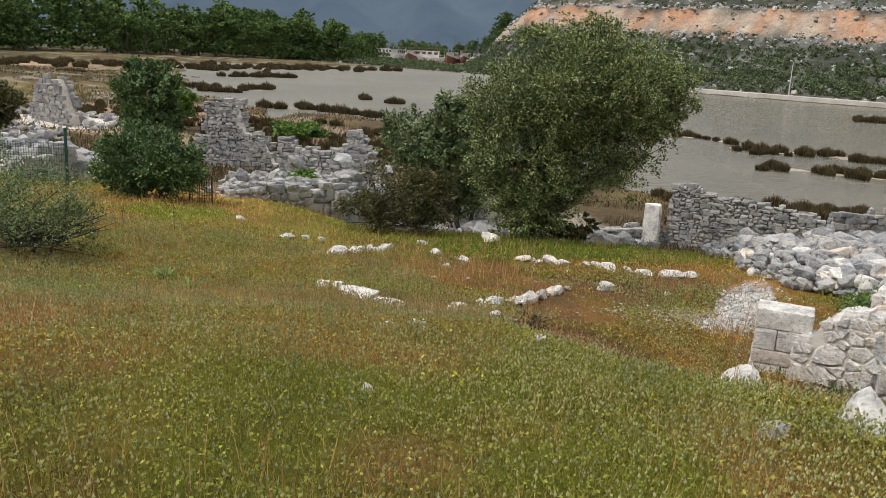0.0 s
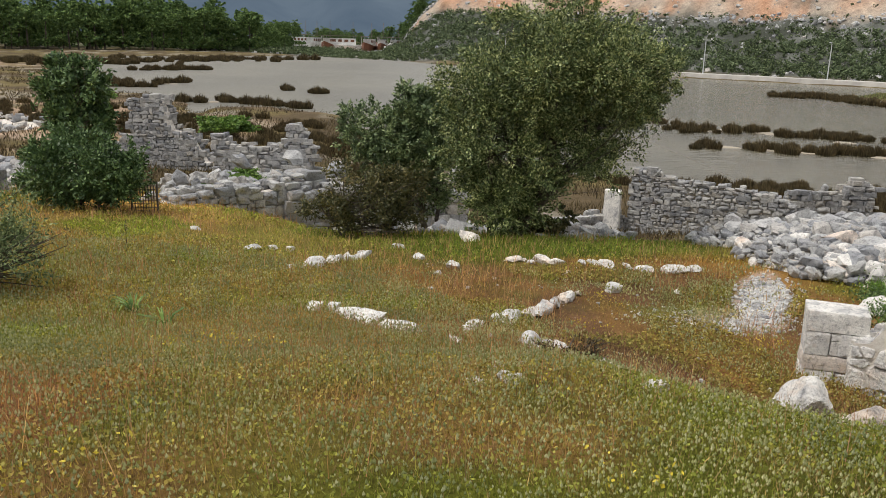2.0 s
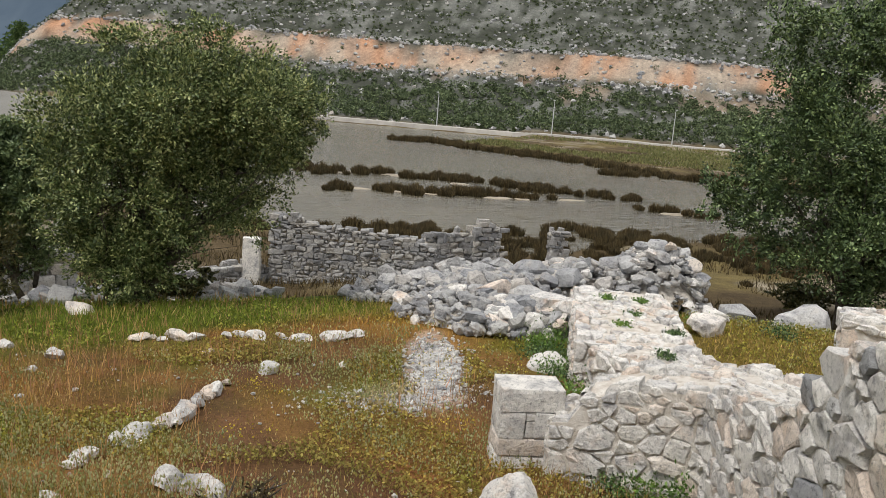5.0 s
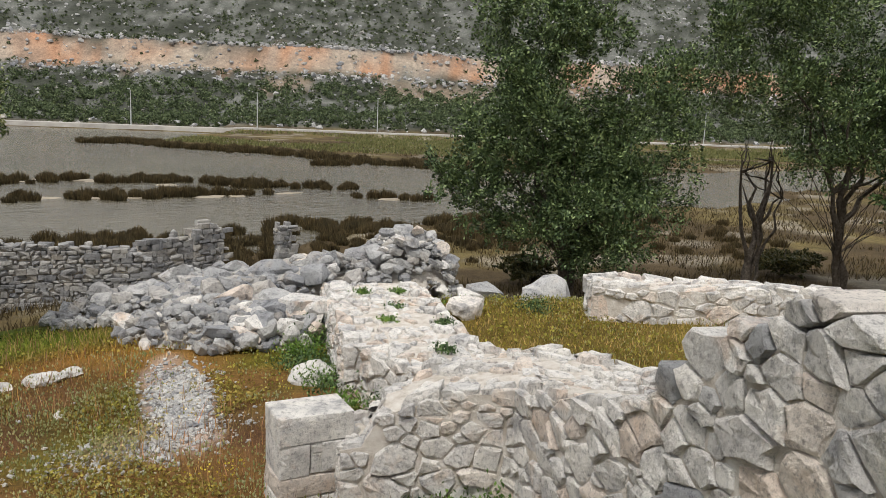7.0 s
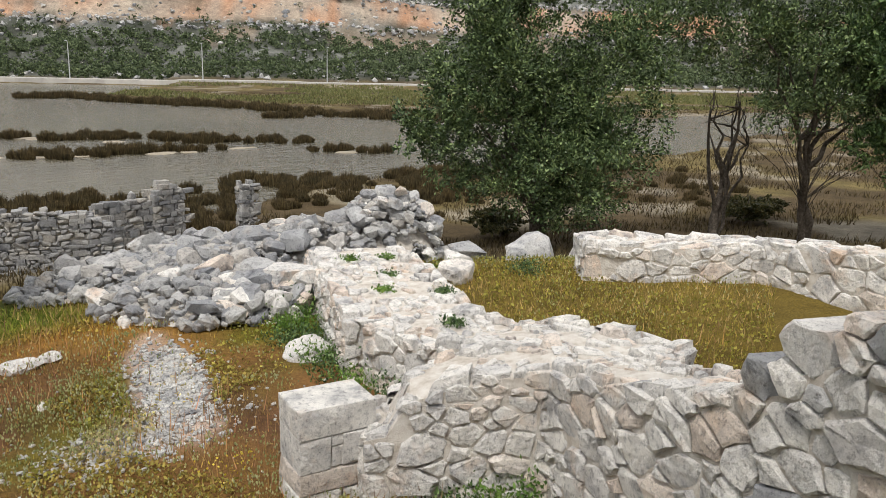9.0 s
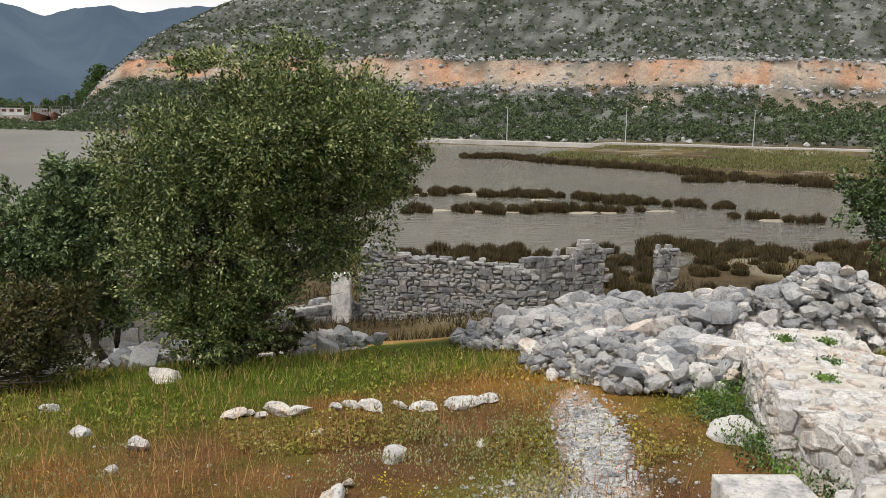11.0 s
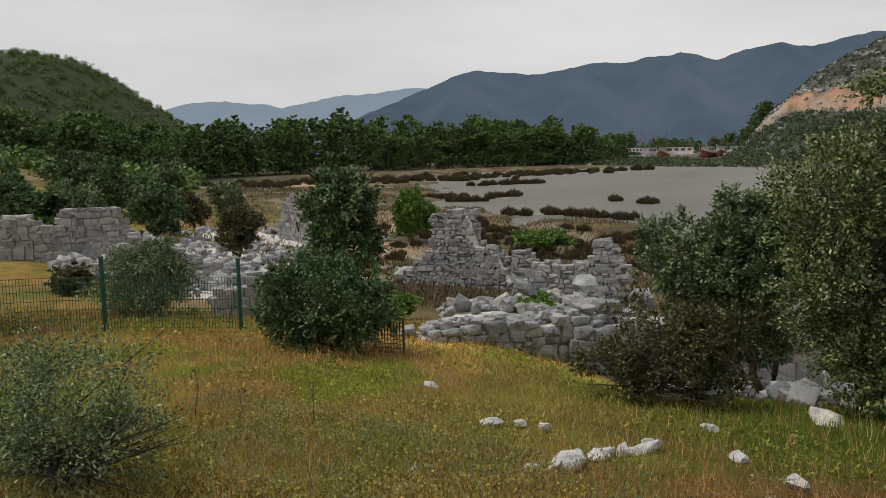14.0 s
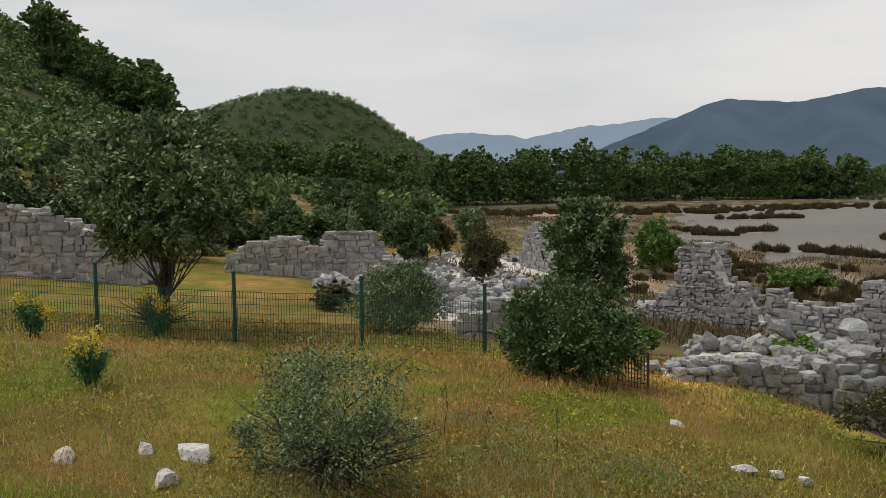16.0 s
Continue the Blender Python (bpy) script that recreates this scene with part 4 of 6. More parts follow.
for k, (x, y, l, d, h) in enumerate([(4.25, 10.2, 0.66, 0.5, 0.5), (4.75, 9.7, 0.6, 0.45, 0.38), (5.25, 9.2, 0.6, 0.5, 0.4), (4.75, 8.9, 0.5, 0.4, 0.3), (7.5, 14.0, 0.75, 0.5, 0.35), (8.6, 11.4, 0.6, 0.4, 0.3),
                                     (9.6, 12.5, 0.7, 0.4, 0.25), (9.3, 10.8, 0.6, 0.4, 0.3), (11.4, 14.6, 0.7, 0.6, 0.5), (12.2, 15.2, 0.6, 0.4, 0.35)]):
    loose_stone(x, y, l, d, h, 70 + k, "rough pale limestone boulder beside the ruined wall", kinds=BOULDER_MESH)
for k, (x, y, s) in enumerate([(15.0, 16.9, 1.0), (15.8, 15.8, 1.0), (16.5, 14.8, 0.9), (13.6, 17.0, 0.55), (17.0, 12.4, 0.7), (14.2, 15.2, 0.5)]):
    loose_stone(x, y, s * 1.25, s, s * 0.8, 90 + k, "large grey limestone boulder on the terrace edge", 0.35, "boulders on the terrace edge", "boulder", kinds=GREY_MESH)


# low rows of stones that mark buried walls
def stone_row(name, label, places, seed):
    r = random.Random(seed)
    root = thing(name, label, "stone row", (*places[0][:2], zat(*places[0][:2])), "buried wall lines")
    base = Matrix.Translation(-root.location)
    for (x0, y0, s), (x1, y1, _) in zip(places, places[1:]):
        n = max(1, int(math.hypot(x1 - x0, y1 - y0) / (0.2 * s)))
        for k in range(n):
            if r.random() < 0.1:
                continue
            t, g = (k + r.uniform(0.2, 0.8)) / n, 0.45 + 0.9 * r.random() ** 1.6
            x, y = x0 + (x1 - x0) * t + r.uniform(-0.08, 0.08), y0 + (y1 - y0) * t + r.uniform(-0.08, 0.08)
            h = 0.14 * s * r.uniform(0.7, 1.3)
            part("stone", r.choice(BROKEN_MESH), root, "", base @ stone_pose(x, y, zat(x, y) + h * 0.4, 0.4 * s * g, 0.22 * s * g * r.uniform(0.8, 1.2), h * (0.5 + 0.5 * g), math.atan2(y1 - y0, x1 - x0), r, 14))


stone_row("stone_row", "line of half-buried pale stones in dry grass", [(1.75, 17.2, 0.9), (3.4, 16.75, 1.1), (5.15, 16.1, 1.2)], 1)
stone_row("stone_row", "line of half-buried pale stones in green turf", [(-0.95, 17.4, 1.1), (-1.9, 16.1, 1.1), (-2.3, 15.4, 0.9)], 2)
stone_row("stone_row", "short line of pale stones across the dry moss", [(0.4, 11.6, 1.1), (1.2, 12.45, 1.0), (2.5, 14.1, 0.9)], 3)
stone_row("stone_row", "curved line of pale stones along the mound edge", [(-1.6, 12.7, 1.2), (-1.1, 12.2, 1.1), (-0.5, 11.6, 1.1), (0.1, 11.3, 0.9)], 4)
stone_row("stone_row", "flat stones at the broken edge of the mound", [(1.0, 10.9, 1.3), (1.5, 10.2, 1.2), (1.8, 9.4, 0.9)], 6)
stone_row("stone_row", "scattered grey stones on the bank", [(-3.2, 17.2, 1.0), (-2.3, 17.5, 1.1)], 7)
for k, (x, y, s) in enumerate([(0.6, 16.3, 0.5), (3.25, 14.9, 0.5), (0.3, 15.5, 0.25), (0.0, 17.1, 0.4), (2.6, 15.9, 0.3), (-3.4, 14.8, 0.26), (-8.3, 12.6, 0.6), (-9.3, 11.5, 0.45), (-8.9, 12.3, 0.35), (-7.9, 11.9, 0.5), (-6.6, 15.0, 0.24), (2.3, 7.9, 0.3),
                               (0.3, 7.6, 0.25), (0.6, 8.1, 0.2), (4.0, 13.2, 0.25), (4.4, 15.0, 0.2), (1.6, 13.0, 0.2), (6.6, 16.9, 0.5), (1.2, 19.5, 0.7), (-4.6, 18.6, 0.3), (-0.4, 18.7, 0.35)]):
    loose_stone(x, y, s * 0.85, s * 0.55, s * 0.42, 120 + k, lift=0.2)


# rubble
def rubble(name, label, spots, n, sizes, seed, material=None, large=0, big=(0.2, 0.66)):
    """A heap of thrown stones over a few rounded mounds: (x, y, half width, half depth, height)."""
    r = random.Random(seed)
    x0, y0 = spots[0][:2]
    root = thing(name, label, "rubble", (x0, y0, zat(x0, y0)), "heaps of rubble")
    baked = []
    gx = np.linspace(min(s[0] - s[2] for s in spots), max(s[0] + s[2] for s in spots), 40)
    gy = np.linspace(min(s[1] - s[3] for s in spots), max(s[1] + s[3] for s in spots), 40)
    swell = lambda x, y: max(s[4] * max(0.0, 1 - ((x - s[0]) / s[2]) ** 2 - ((y - s[1]) / s[3]) ** 2) ** 0.6 for s in spots)
    v = [(x - x0, y - y0, zat(x, y) + swell(x, y) * 0.8 - 0.14 - root.location.z) for y in gy for x in gx]
    q = [(j * 40 + i, j * 40 + i + 1, j * 40 + i + 41, j * 40 + i + 40) for j in range(39) for i in range(39)]
    deep = [swell(x, y) > 0.03 for y in gy for x in gx]
    q = [g for g in q if all(deep[k] for k in g)]
    part("bed", mesh_of("bed", v, q, MORTAR), root, "bed of small grey chippings")
    while len(baked) < n:
        s = r.choice(spots)
        a, d = r.uniform(0, 6.3), r.random() ** 0.5
        x, y = s[0] + math.cos(a) * d * s[2], s[1] + math.sin(a) * d * s[3]
        k = sizes[0] + (sizes[1] - sizes[0]) * r.random() ** 2.6
        z = zat(x, y) + swell(x, y) * r.uniform(0.85, 1.02) + k * 0.22
        vv, ff = r.choice(BROKEN)
        baked.append((lay(vv, stone_pose(x - x0, y - y0, z - root.location.z, k * r.uniform(0.9, 1.5), k, k * r.uniform(0.6, 0.95), r.uniform(0, 6.3), r, 30)), ff))
    v, q = join(baked)
    tagged(part("rubble_stuff", mesh_of("rubble_stuff", v, q, material or STONE_HEAP), root), kind="stuff")
    for _ in range(large):
        s = r.choice(spots)
        a, d = r.uniform(0, 6.3), r.random() ** 0.5
        x, y = s[0] + math.cos(a) * d * s[2], s[1] + math.sin(a) * d * s[3]
        k = big[0] + (big[1] - big[0]) * r.random() ** 2.6
        z = zat(x, y) + swell(x, y) * r.uniform(0.85, 1.05) + k * 0.15
        mesh = r.choice(GREY_MESH if r.random() < 0.45 + 0.2 * (y - 16) else BROKEN_MESH)
        part("stone", mesh, root, "", Matrix.Translation(-root.location) @ stone_pose(x, y, z, k * r.uniform(0.9, 1.35), k * r.uniform(0.7, 1), k * r.uniform(0.45, 0.75), r.uniform(0, 6.3), r, 24))
    return root


rubble("rubble_heap", "long heap of grey and white limestone rubble", [(8.0, 17.2, 1.6, 1.7, 0.45), (9.6, 18.6, 2.0, 1.6, 0.6), (11.4, 18.0, 1.7, 1.5, 0.95), (12.3, 17.0, 1.1, 1.2, 1.5), (8.6, 20.0, 2.2, 1.5, 0.4), (10.9, 20.6, 2.2, 1.6, 0.7)], 3400, (0.07, 0.24), 3, large=300)
rubble("rubble_heap", "spread of fallen stones beside the long wall", [(8.4, 16.0, 0.9, 0.8, 0.35), (9.2, 15.8, 0.7, 0.7, 0.4)], 70, (0.1, 0.3), 4, large=46, big=(0.34, 0.8))

# walls by the shore
stone_wall("wall_shore", "tall roofless wall of small coursed grey stones", (8.3, 31.2), (13.2, 28.55), [(0, -3.05), (0.7, -3.05), (1.5, -3.3), (4, -3.45), (5.0, -3.6), (5.6, -3.95)], 0.7, (0.25, 0.13), False, 20, hewn=0.3)
stone_wall("wall_shore", "low grey field wall near the water", (3.0, 30.0), (8.0, 31.3), [(0, -4.9), (5.2, -4.75)], 0.6, (0.36, 0.2), False, 21)
stone_wall("wall_shore", "broken grey wall near the water", (14.6, 32.0), (17.2, 32.0), [(0, -3.9), (1.5, -3.8), (2.6, -4.2)], 0.6, (0.34, 0.18), False, 22)
stone_wall("stone_pier", "standing grey masonry pier with broken top", (16.7, 32.0), (17.8, 31.9), [(0, -3.75), (0.3, -3.5), (0.8, -3.45), (1.1, -3.7)], 0.85, (0.27, 0.15), False, 23, base=-5.8)
stone_wall("stone_pier", "slim standing grey masonry pier", (20.85, 32.3), (21.35, 32.2), [(0, -3.9), (0.5, -3.8)], 0.55, (0.26, 0.15), False, 24, base=-5.9)
post = thing("door_post", "upright hewn stone door post", "post", (7.5, 30.9, zat(7.5, 30.9)), "ruined stone walls")
part("stone", HEWN_MESH[1], post, "", Matrix.Translation((0, 0, 0.75)) @ Matrix.Rotation(-0.4, 4, "Z") @ Matrix.Diagonal((0.62, 0.45, 1.7, 1)))

# walls on the west
stone_wall("tower_ruin", "stump of a grey stone tower with collapsed flanks", (-14.7, 41.5), (-9.1, 41.0), [(0, -5.0), (1.2, -3.9), (1.9, -3.2), (2.0, -1.8), (2.8, -1.6), (3.7, -1.65), (3.8, -3.0), (4.9, -3.4), (5.6, -4.6)], 1.6, (0.27, 0.15), False, 30, base=-5.9)
stone_wall("wall_west", "broken grey wall with an upright end", (-8.6, 39.5), (-4.2, 38.6), [(0, -3.2), (0.5, -3.15), (0.8, -3.6), (2.6, -3.5), (3.4, -3.4), (3.5, -2.6), (4.1, -2.55), (4.4, -3.4)], 0.7, (0.34, 0.18), False, 31, base=-5.8)
stone_wall("wall_west", "thick wall of large grey limestone blocks", (-7.4, 22.4), (-3.3, 25.8), [(0, -3.2), (1.0, -2.85), (3.0, -2.75), (4.0, -2.95), (5.4, -2.6)], 0.9, (0.4, 0.27), False, 32, hewn=0.12, caps=40, material=STONE_HEAP)
stone_wall("wall_west", "tumbled wall of large grey limestone blocks", (-3.6, 25.2), (1.4, 27.2), [(0, -3.0), (1.5, -2.9), (3, -3.4), (5.3, -3.4)], 0.9, (0.44, 0.3), False, 33, hewn=0.12, caps=30, material=STONE_HEAP)
stone_wall("wall_hillside", "dry grey terrace wall on the hillside", (-40, 21), (-31.5, 27.5), [(0, 0.5), (4, 0.7), (8, -0.4), (10.7, -1.5)], 0.9, (0.5, 0.3), False, 34, hewn=0.3)
stone_wall("wall_hillside", "ruined grey house wall on the hillside", (-34, 34), (-27, 38.5), [(0, -2.6), (1.5, -1.7), (4, -1.6), (4.4, -2.4), (5.5, -1.2), (7.5, -1.3), (8.3, -2.6)], 0.9, (0.45, 0.25), False, 35)
stone_wall("wall_hillside", "collapsed grey wall in the scrub", (-25.5, 34.0), (-19.0, 38.5), [(0, -3.6), (1.5, -2.3), (2.6, -2.6), (5, -3.7), (7.8, -4.4)], 0.9, (0.45, 0.25), False, 36)
stone_wall("tower_ruin", "jagged stump of a small stone tower", (-31.5, 60), (-28.4, 59), [(0, -4.6), (0.7, -2.6), (1.6, -2.0), (2.4, -2.2), (3.2, -4.6)], 1.6, (0.4, 0.22), False, 37)
stone_wall("wall_hillside", "small heap-like wall end behind the fence", (-13.8, 26.0), (-12.4, 27.2), [(0, -2.7), (1, -2.4), (1.8, -2.9)], 0.8, (0.4, 0.28), False, 38)
rubble("rubble_heap", "scattered fallen stones below the hillside ruins", [(-24, 38, 6, 5, 0.3), (-30, 47, 7, 6, 0.3), (-33, 62, 8, 8, 0.4), (-17, 33, 4, 4, 0.3), (-12, 44, 4, 3, 0.3)], 1100, (0.2, 0.6), 8)
rubble("rubble_heap", "fallen blocks round the western ruins", [(-5.5, 30.0, 3.2, 2.2, 0.5), (-1.0, 29.0, 3.2, 2.2, 0.5), (-5, 36, 3, 2, 0.4)], 430, (0.2, 0.5), 9)
for k, (x, y, z, l, h) in enumerate([(-5.2, 27.3, -2.55, 0.85, 0.65), (-3.6, 26.9, -2.35, 0.9, 0.6), (-3.4, 26.2, -2.75, 1.3, 0.45), (-2.3, 27.6, -2.8, 0.8, 0.7), (-0.8, 27.8, -2.6, 0.9, 0.6), (-0.1, 27.6, -2.55, 0.8, 0.7), (1.6, 27.6, -2.9, 0.9, 0.8)]):
    loose_stone(x, y, l * 0.75, 0.5, h * 0.8, 150 + k, "large hewn grey block lying on the ruined wall", 0, "blocks on the western ruins", "block", 5, 0.3, z, GREY_MESH)
rubble("rubble_heap", "pale stones and chippings under the olive", [(0.0, 22.0, 2.0, 1.0, 0.15), (4.0, 22.4, 2.2, 1.2, 0.25), (2.5, 26, 3.5, 2, 0.3)], 160, (0.12, 0.5), 10)

# ---- trees and shrubs ----
plant("olive_tree", "broad wind-bent olive tree with many stems", "tree", (2.0, 20.4), [(0, 0, 0.5, 0, 2.2, 0.14), (0.2, 0.1, 1.2, 0.1, 2.4, 0.13), (-0.2, 0, -0.5, 0.1, 1.8, 0.1), (0.3, -0.1, 1.8, -0.2, 2.2, 0.1), (0.1, 0.2, 0.3, 0.4, 2.0, 0.09)],
      [(1.2, 0, 3.7, 2.0, 1.8, 1.6, 60000), (2.9, -0.1, 3.6, 1.0, 1.2, 1.25, 22000), (-0.5, 0, 3.1, 1.25, 1.3, 1.35, 24000), (0.0, 0, 1.7, 1.4, 1.2, 1.3, 28000), (1.8, 0, 2.1, 1.3, 1.1, 1.0, 18000), (1.0, 0, 4.9, 1.6, 1.3, 0.6, 6000), (0.1, 0, 0.7, 1.15, 1.0, 0.75, 16000), (0.8, 0, 2.9, 1.3, 1.0, 1.1, 20000)],
      (0.07, 0.034), OLIVE_LEAF, 11, "trees", 0.15, 70, 40)
plant("olive_tree", "smaller olive tree with bare twisted stems", "tree", (0.3, 23.9), [(0.2, 0, -0.2, 0, 1.8, 0.09), (0.4, 0, 0.4, 0.1, 1.9, 0.08), (0, 0, -0.6, 0, 1.9, 0.07)],
      [(-0.9, 0, 2.6, 1.0, 0.9, 0.9, 11000), (0.2, 0, 3.0, 1.0, 0.9, 1.2, 15000), (-0.3, 0, 3.6, 0.9, 0.8, 0.8, 8000), (-1.5, 0, 2.8, 0.9, 0.7, 1.0, 8000), (-0.5, 0, 2.0, 1.3, 0.9, 0.8, 9000), (-0.2, 0.3, 1.2, 1.1, 0.7, 0.7, 5000)], (0.095, 0.042), OLIVE_GREY, 12, "trees", 0.17, 60, 30)
plant("shrub", "dense dark scrub bush with bare twigs", "bush", (-1.2, 20.3), [(0, 0, 0, 0, 0.7, 0.04), (0.4, 0, 0.7, 0, 0.6, 0.03), (-0.4, 0, -0.7, 0, 0.6, 0.03)],
      [(0, 0, 0.9, 1.0, 0.8, 0.9, 7000), (0.9, 0, 0.8, 0.8, 0.7, 0.8, 4500), (-0.8, 0, 0.6, 0.7, 0.6, 0.65, 3500)], (0.085, 0.036), SCRUB_LEAF, 13, "shrubs", 0.22, 40, 60)
plant("evergreen_tree", "tall round dark evergreen oak near the marsh", "tree", (25.4, 21.3), [(-0.3, 0, -0.6, 0, 2.4, 0.22), (0.1, 0, 0.6, 0.2, 2.6, 0.22), (0, 0.2, 0.1, 0.3, 2.6, 0.2)],
      [(0.4, -0.4, 2.9, 3.7, 3.2, 2.3, 26000), (-1.2, 1.0, 6.2, 2.9, 2.6, 2.6, 22000), (2.2, -1.6, 6.0, 2.2, 2.2, 3.0, 17000), (-1.6, 1.2, 9.2, 2.4, 2.2, 1.9, 12000), (-3.0, 2.0, 4.0, 1.7, 1.7, 2.1, 9000), (0.6, 0, 4.6, 2.4, 2.2, 2.2, 12000), (0.4, 0, 9.8, 1.6, 1.6, 1.6, 6000)], (0.135, 0.068), EVERGREEN, 14, "trees", 0.15, 70, 20)
plant("olive_tree", "tall leaning olive tree with a forked trunk", "tree", (34.5, 14.6), [(0, 0, -0.9, 0, 3.0, 0.26), (-0.2, 0, -1.6, 0.2, 4.2, 0.16)],
      [(-1.4, 0.6, 6.8, 3.2, 3.2, 2.4, 20000), (-3.6, 2.6, 9.0, 2.4, 2.4, 2.6, 13000), (1.8, -1.6, 7.2, 2.6, 2.6, 2.6, 14000), (-0.6, 0.4, 10.0, 3.4, 3.0, 2.0, 12000), (2.2, -2.2, 5.0, 1.8, 1.8, 1.2, 5000), (-3.6, 2.4, 11.6, 2.6, 2.6, 2.0, 9000)], (0.135, 0.068), EVERGREEN, 15, "trees", 0.16, 70, 20)
plant("dead_tree", "bare grey leafless tree near the marsh", "tree", (32.6, 17.6), [(0, 0, 0.5, 0, 2.4, 0.2), (0.45, 0, 1.9, 0.3, 4.4, 0.1), (0.4, 0, -1.0, 0.2, 4.8, 0.1), (0.4, 0, 0.5, -0.4, 5.2, 0.1), (0.4, 0, 2.4, -0.3, 3.6, 0.08)],
      [(2.0, 0, 4.8, 1.2, 1.0, 1.2, 60), (-1.2, 0, 5.2, 1.0, 1.0, 1.2, 60), (0.5, 0, 5.8, 1.2, 1.0, 1.0, 60), (2.6, 0, 3.9, 0.8, 0.8, 0.8, 40), (0.4, 0.5, 4.2, 1.6, 1, 1, 40)], (0.08, 0.03), SCRUB_LEAF, 16, "trees", 0.2, 20, 0)
plant("olive_tree", "dark olive tree with low spreading limbs", "tree", (36.2, 11.0), [(0, 0, -0.6, 0, 2.6, 0.25)],
      [(-1.8, 0, 3.8, 3.2, 2.6, 1.6, 15000), (0.8, 0, 5.8, 3.6, 3.2, 3.0, 19000), (-2.0, 0, 7.6, 3.4, 3.0, 2.8, 17000)], (0.19, 0.09), DARK_LEAF, 17, "trees", 0.16, 70, 20)
plant("olive_tree", "round-headed grey-green olive tree behind the fence", "tree", (-17.6, 18.7), [(0, 0, 0.1, 0, 1.9, 0.2), (0.1, 0, 0.4, 0.1, 2.2, 0.1)],
      [(0, 0, 3.5, 2.1, 2.0, 1.6, 26000), (-0.9, 0, 2.9, 1.4, 1.4, 1.1, 12000), (1.0, 0, 2.9, 1.35, 1.3, 1.15, 12000), (0.1, 0, 4.4, 1.6, 1.5, 0.9, 9000), (0, 0, 2.8, 1.6, 1.5, 0.9, 9000)], (0.15, 0.065), OLIVE_GREY, 18, "trees", 0.16, 60, 30)
plant("shrub", "dry tangle of twigs round the olive foot", "bush", (-17.4, 18.3), [(0, 0, 0.3, 0, 0.5, 0.02), (0, 0, -0.4, 0, 0.5, 0.02)], [(0, 0, 0.5, 1.2, 0.9, 0.5, 500)], (0.05, 0.015), SCRUB_LEAF, 19, "shrubs", 0.25, 20, 90)
plant("shrub", "sparse grey-green thorny bush on the grass", "bush", (-6.4, 12.9), [(0, 0, 0.1, 0, 0.65, 0.04), (0.1, 0, 0.6, 0, 0.65, 0.03), (-0.1, 0, -0.6, 0, 0.6, 0.03)],
      [(0.15, 0, 0.95, 0.95, 0.8, 0.75, 8600), (0.8, 0.1, 0.6, 0.6, 0.5, 0.5, 2600), (-0.8, 0, 0.55, 0.6, 0.5, 0.5, 2600)], (0.055, 0.018), OLIVE_GREY, 20, "shrubs", 0.24, 26, 70)
plant("shrub", "dense dark green bush at the bank edge", "bush", (-7.6, 20.5), [(0, 0, 0, 0, 0.9, 0.05), (0.3, 0, 0.5, 0, 0.8, 0.04)],
      [(0, 0, 1.0, 1.2, 1.0, 1.0, 13000), (0.7, 0, 0.8, 0.8, 0.8, 0.8, 6000), (-0.7, 0, 0.8, 0.75, 0.7, 0.75, 5000), (0.1, 0, 0.5, 1.1, 0.9, 0.5, 5000)], (0.09, 0.042), DARK_LEAF, 21, "shrubs", 0.18, 50, 20)
plant("young_tree", "leafy dark young tree above the bank", "tree", (-9.0, 24.4), [(0, 0, 0, 0, 2.0, 0.07)],
      [(0, 0, 2.6, 0.95, 0.9, 1.1, 7500), (0.2, 0, 1.8, 0.85, 0.8, 0.8, 4500), (-0.1, 0, 3.3, 0.65, 0.6, 0.6, 2600)], (0.12, 0.06), DARK_LEAF, 22, "trees", 0.2, 45, 10)
plant("shrub", "big rounded grey-green bush behind the fence", "bush", (-16.2, 26.0), [(0, 0, 0, 0, 0.9, 0.06), (0.4, 0, 0.7, 0, 0.8, 0.05)],
      [(0, 0, 1.0, 1.55, 1.3, 1.15, 12000), (0.3, 0, 1.5, 1.2, 1, 0.9, 6000)], (0.095, 0.04), OLIVE_GREY, 23, "shrubs", 0.2, 45, 20)
for k, (x, y, s) in enumerate([(2.5, 4.55, 0.3), (3.15, 4.85, 0.6), (0.15, 4.75, 0.14), (0.05, 6.8, 0.18), (0.3, 6.9, 0.22), (1.35, 6.95, 0.28), (3.0, 8.0, 0.3), (0.25, 10.6, 0.3)]):
    loose_stone(x, y, s * 0.8, s * 0.55, s * 0.45, 180 + k, "pale limestone fragment lying in the turf", 0.15)
plant("shrub", "small dead reddish-brown bush on the mound edge", "bush", (1.25, 9.5), [(0, 0, 0.1, 0, 0.15, 0.012), (0.1, 0, 0.3, 0, 0.12, 0.01)], [(0.1, 0, 0.14, 0.42, 0.25, 0.16, 900)], (0.05, 0.02), SEDGE_LEAF, 24, "shrubs", 0.25, 20, 30)
for k, (x, y, h) in enumerate([(-6.4, 15.0, 0.75), (-5.1, 15.6, 0.6), (-6.0, 15.4, 0.5)]):
    plant("dry_stalk", "thin dry flower stalk in the grass", "plant", (x, y), [(0, 0, 0.05, 0.02, h, 0.008)], [(0.05, 0.02, h * 0.8, 0.08, 0.08, h * 0.2, 40)], (0.03, 0.015), SCRUB_LEAF, 230 + k, "dry stalks", 0.25, 10, 0)


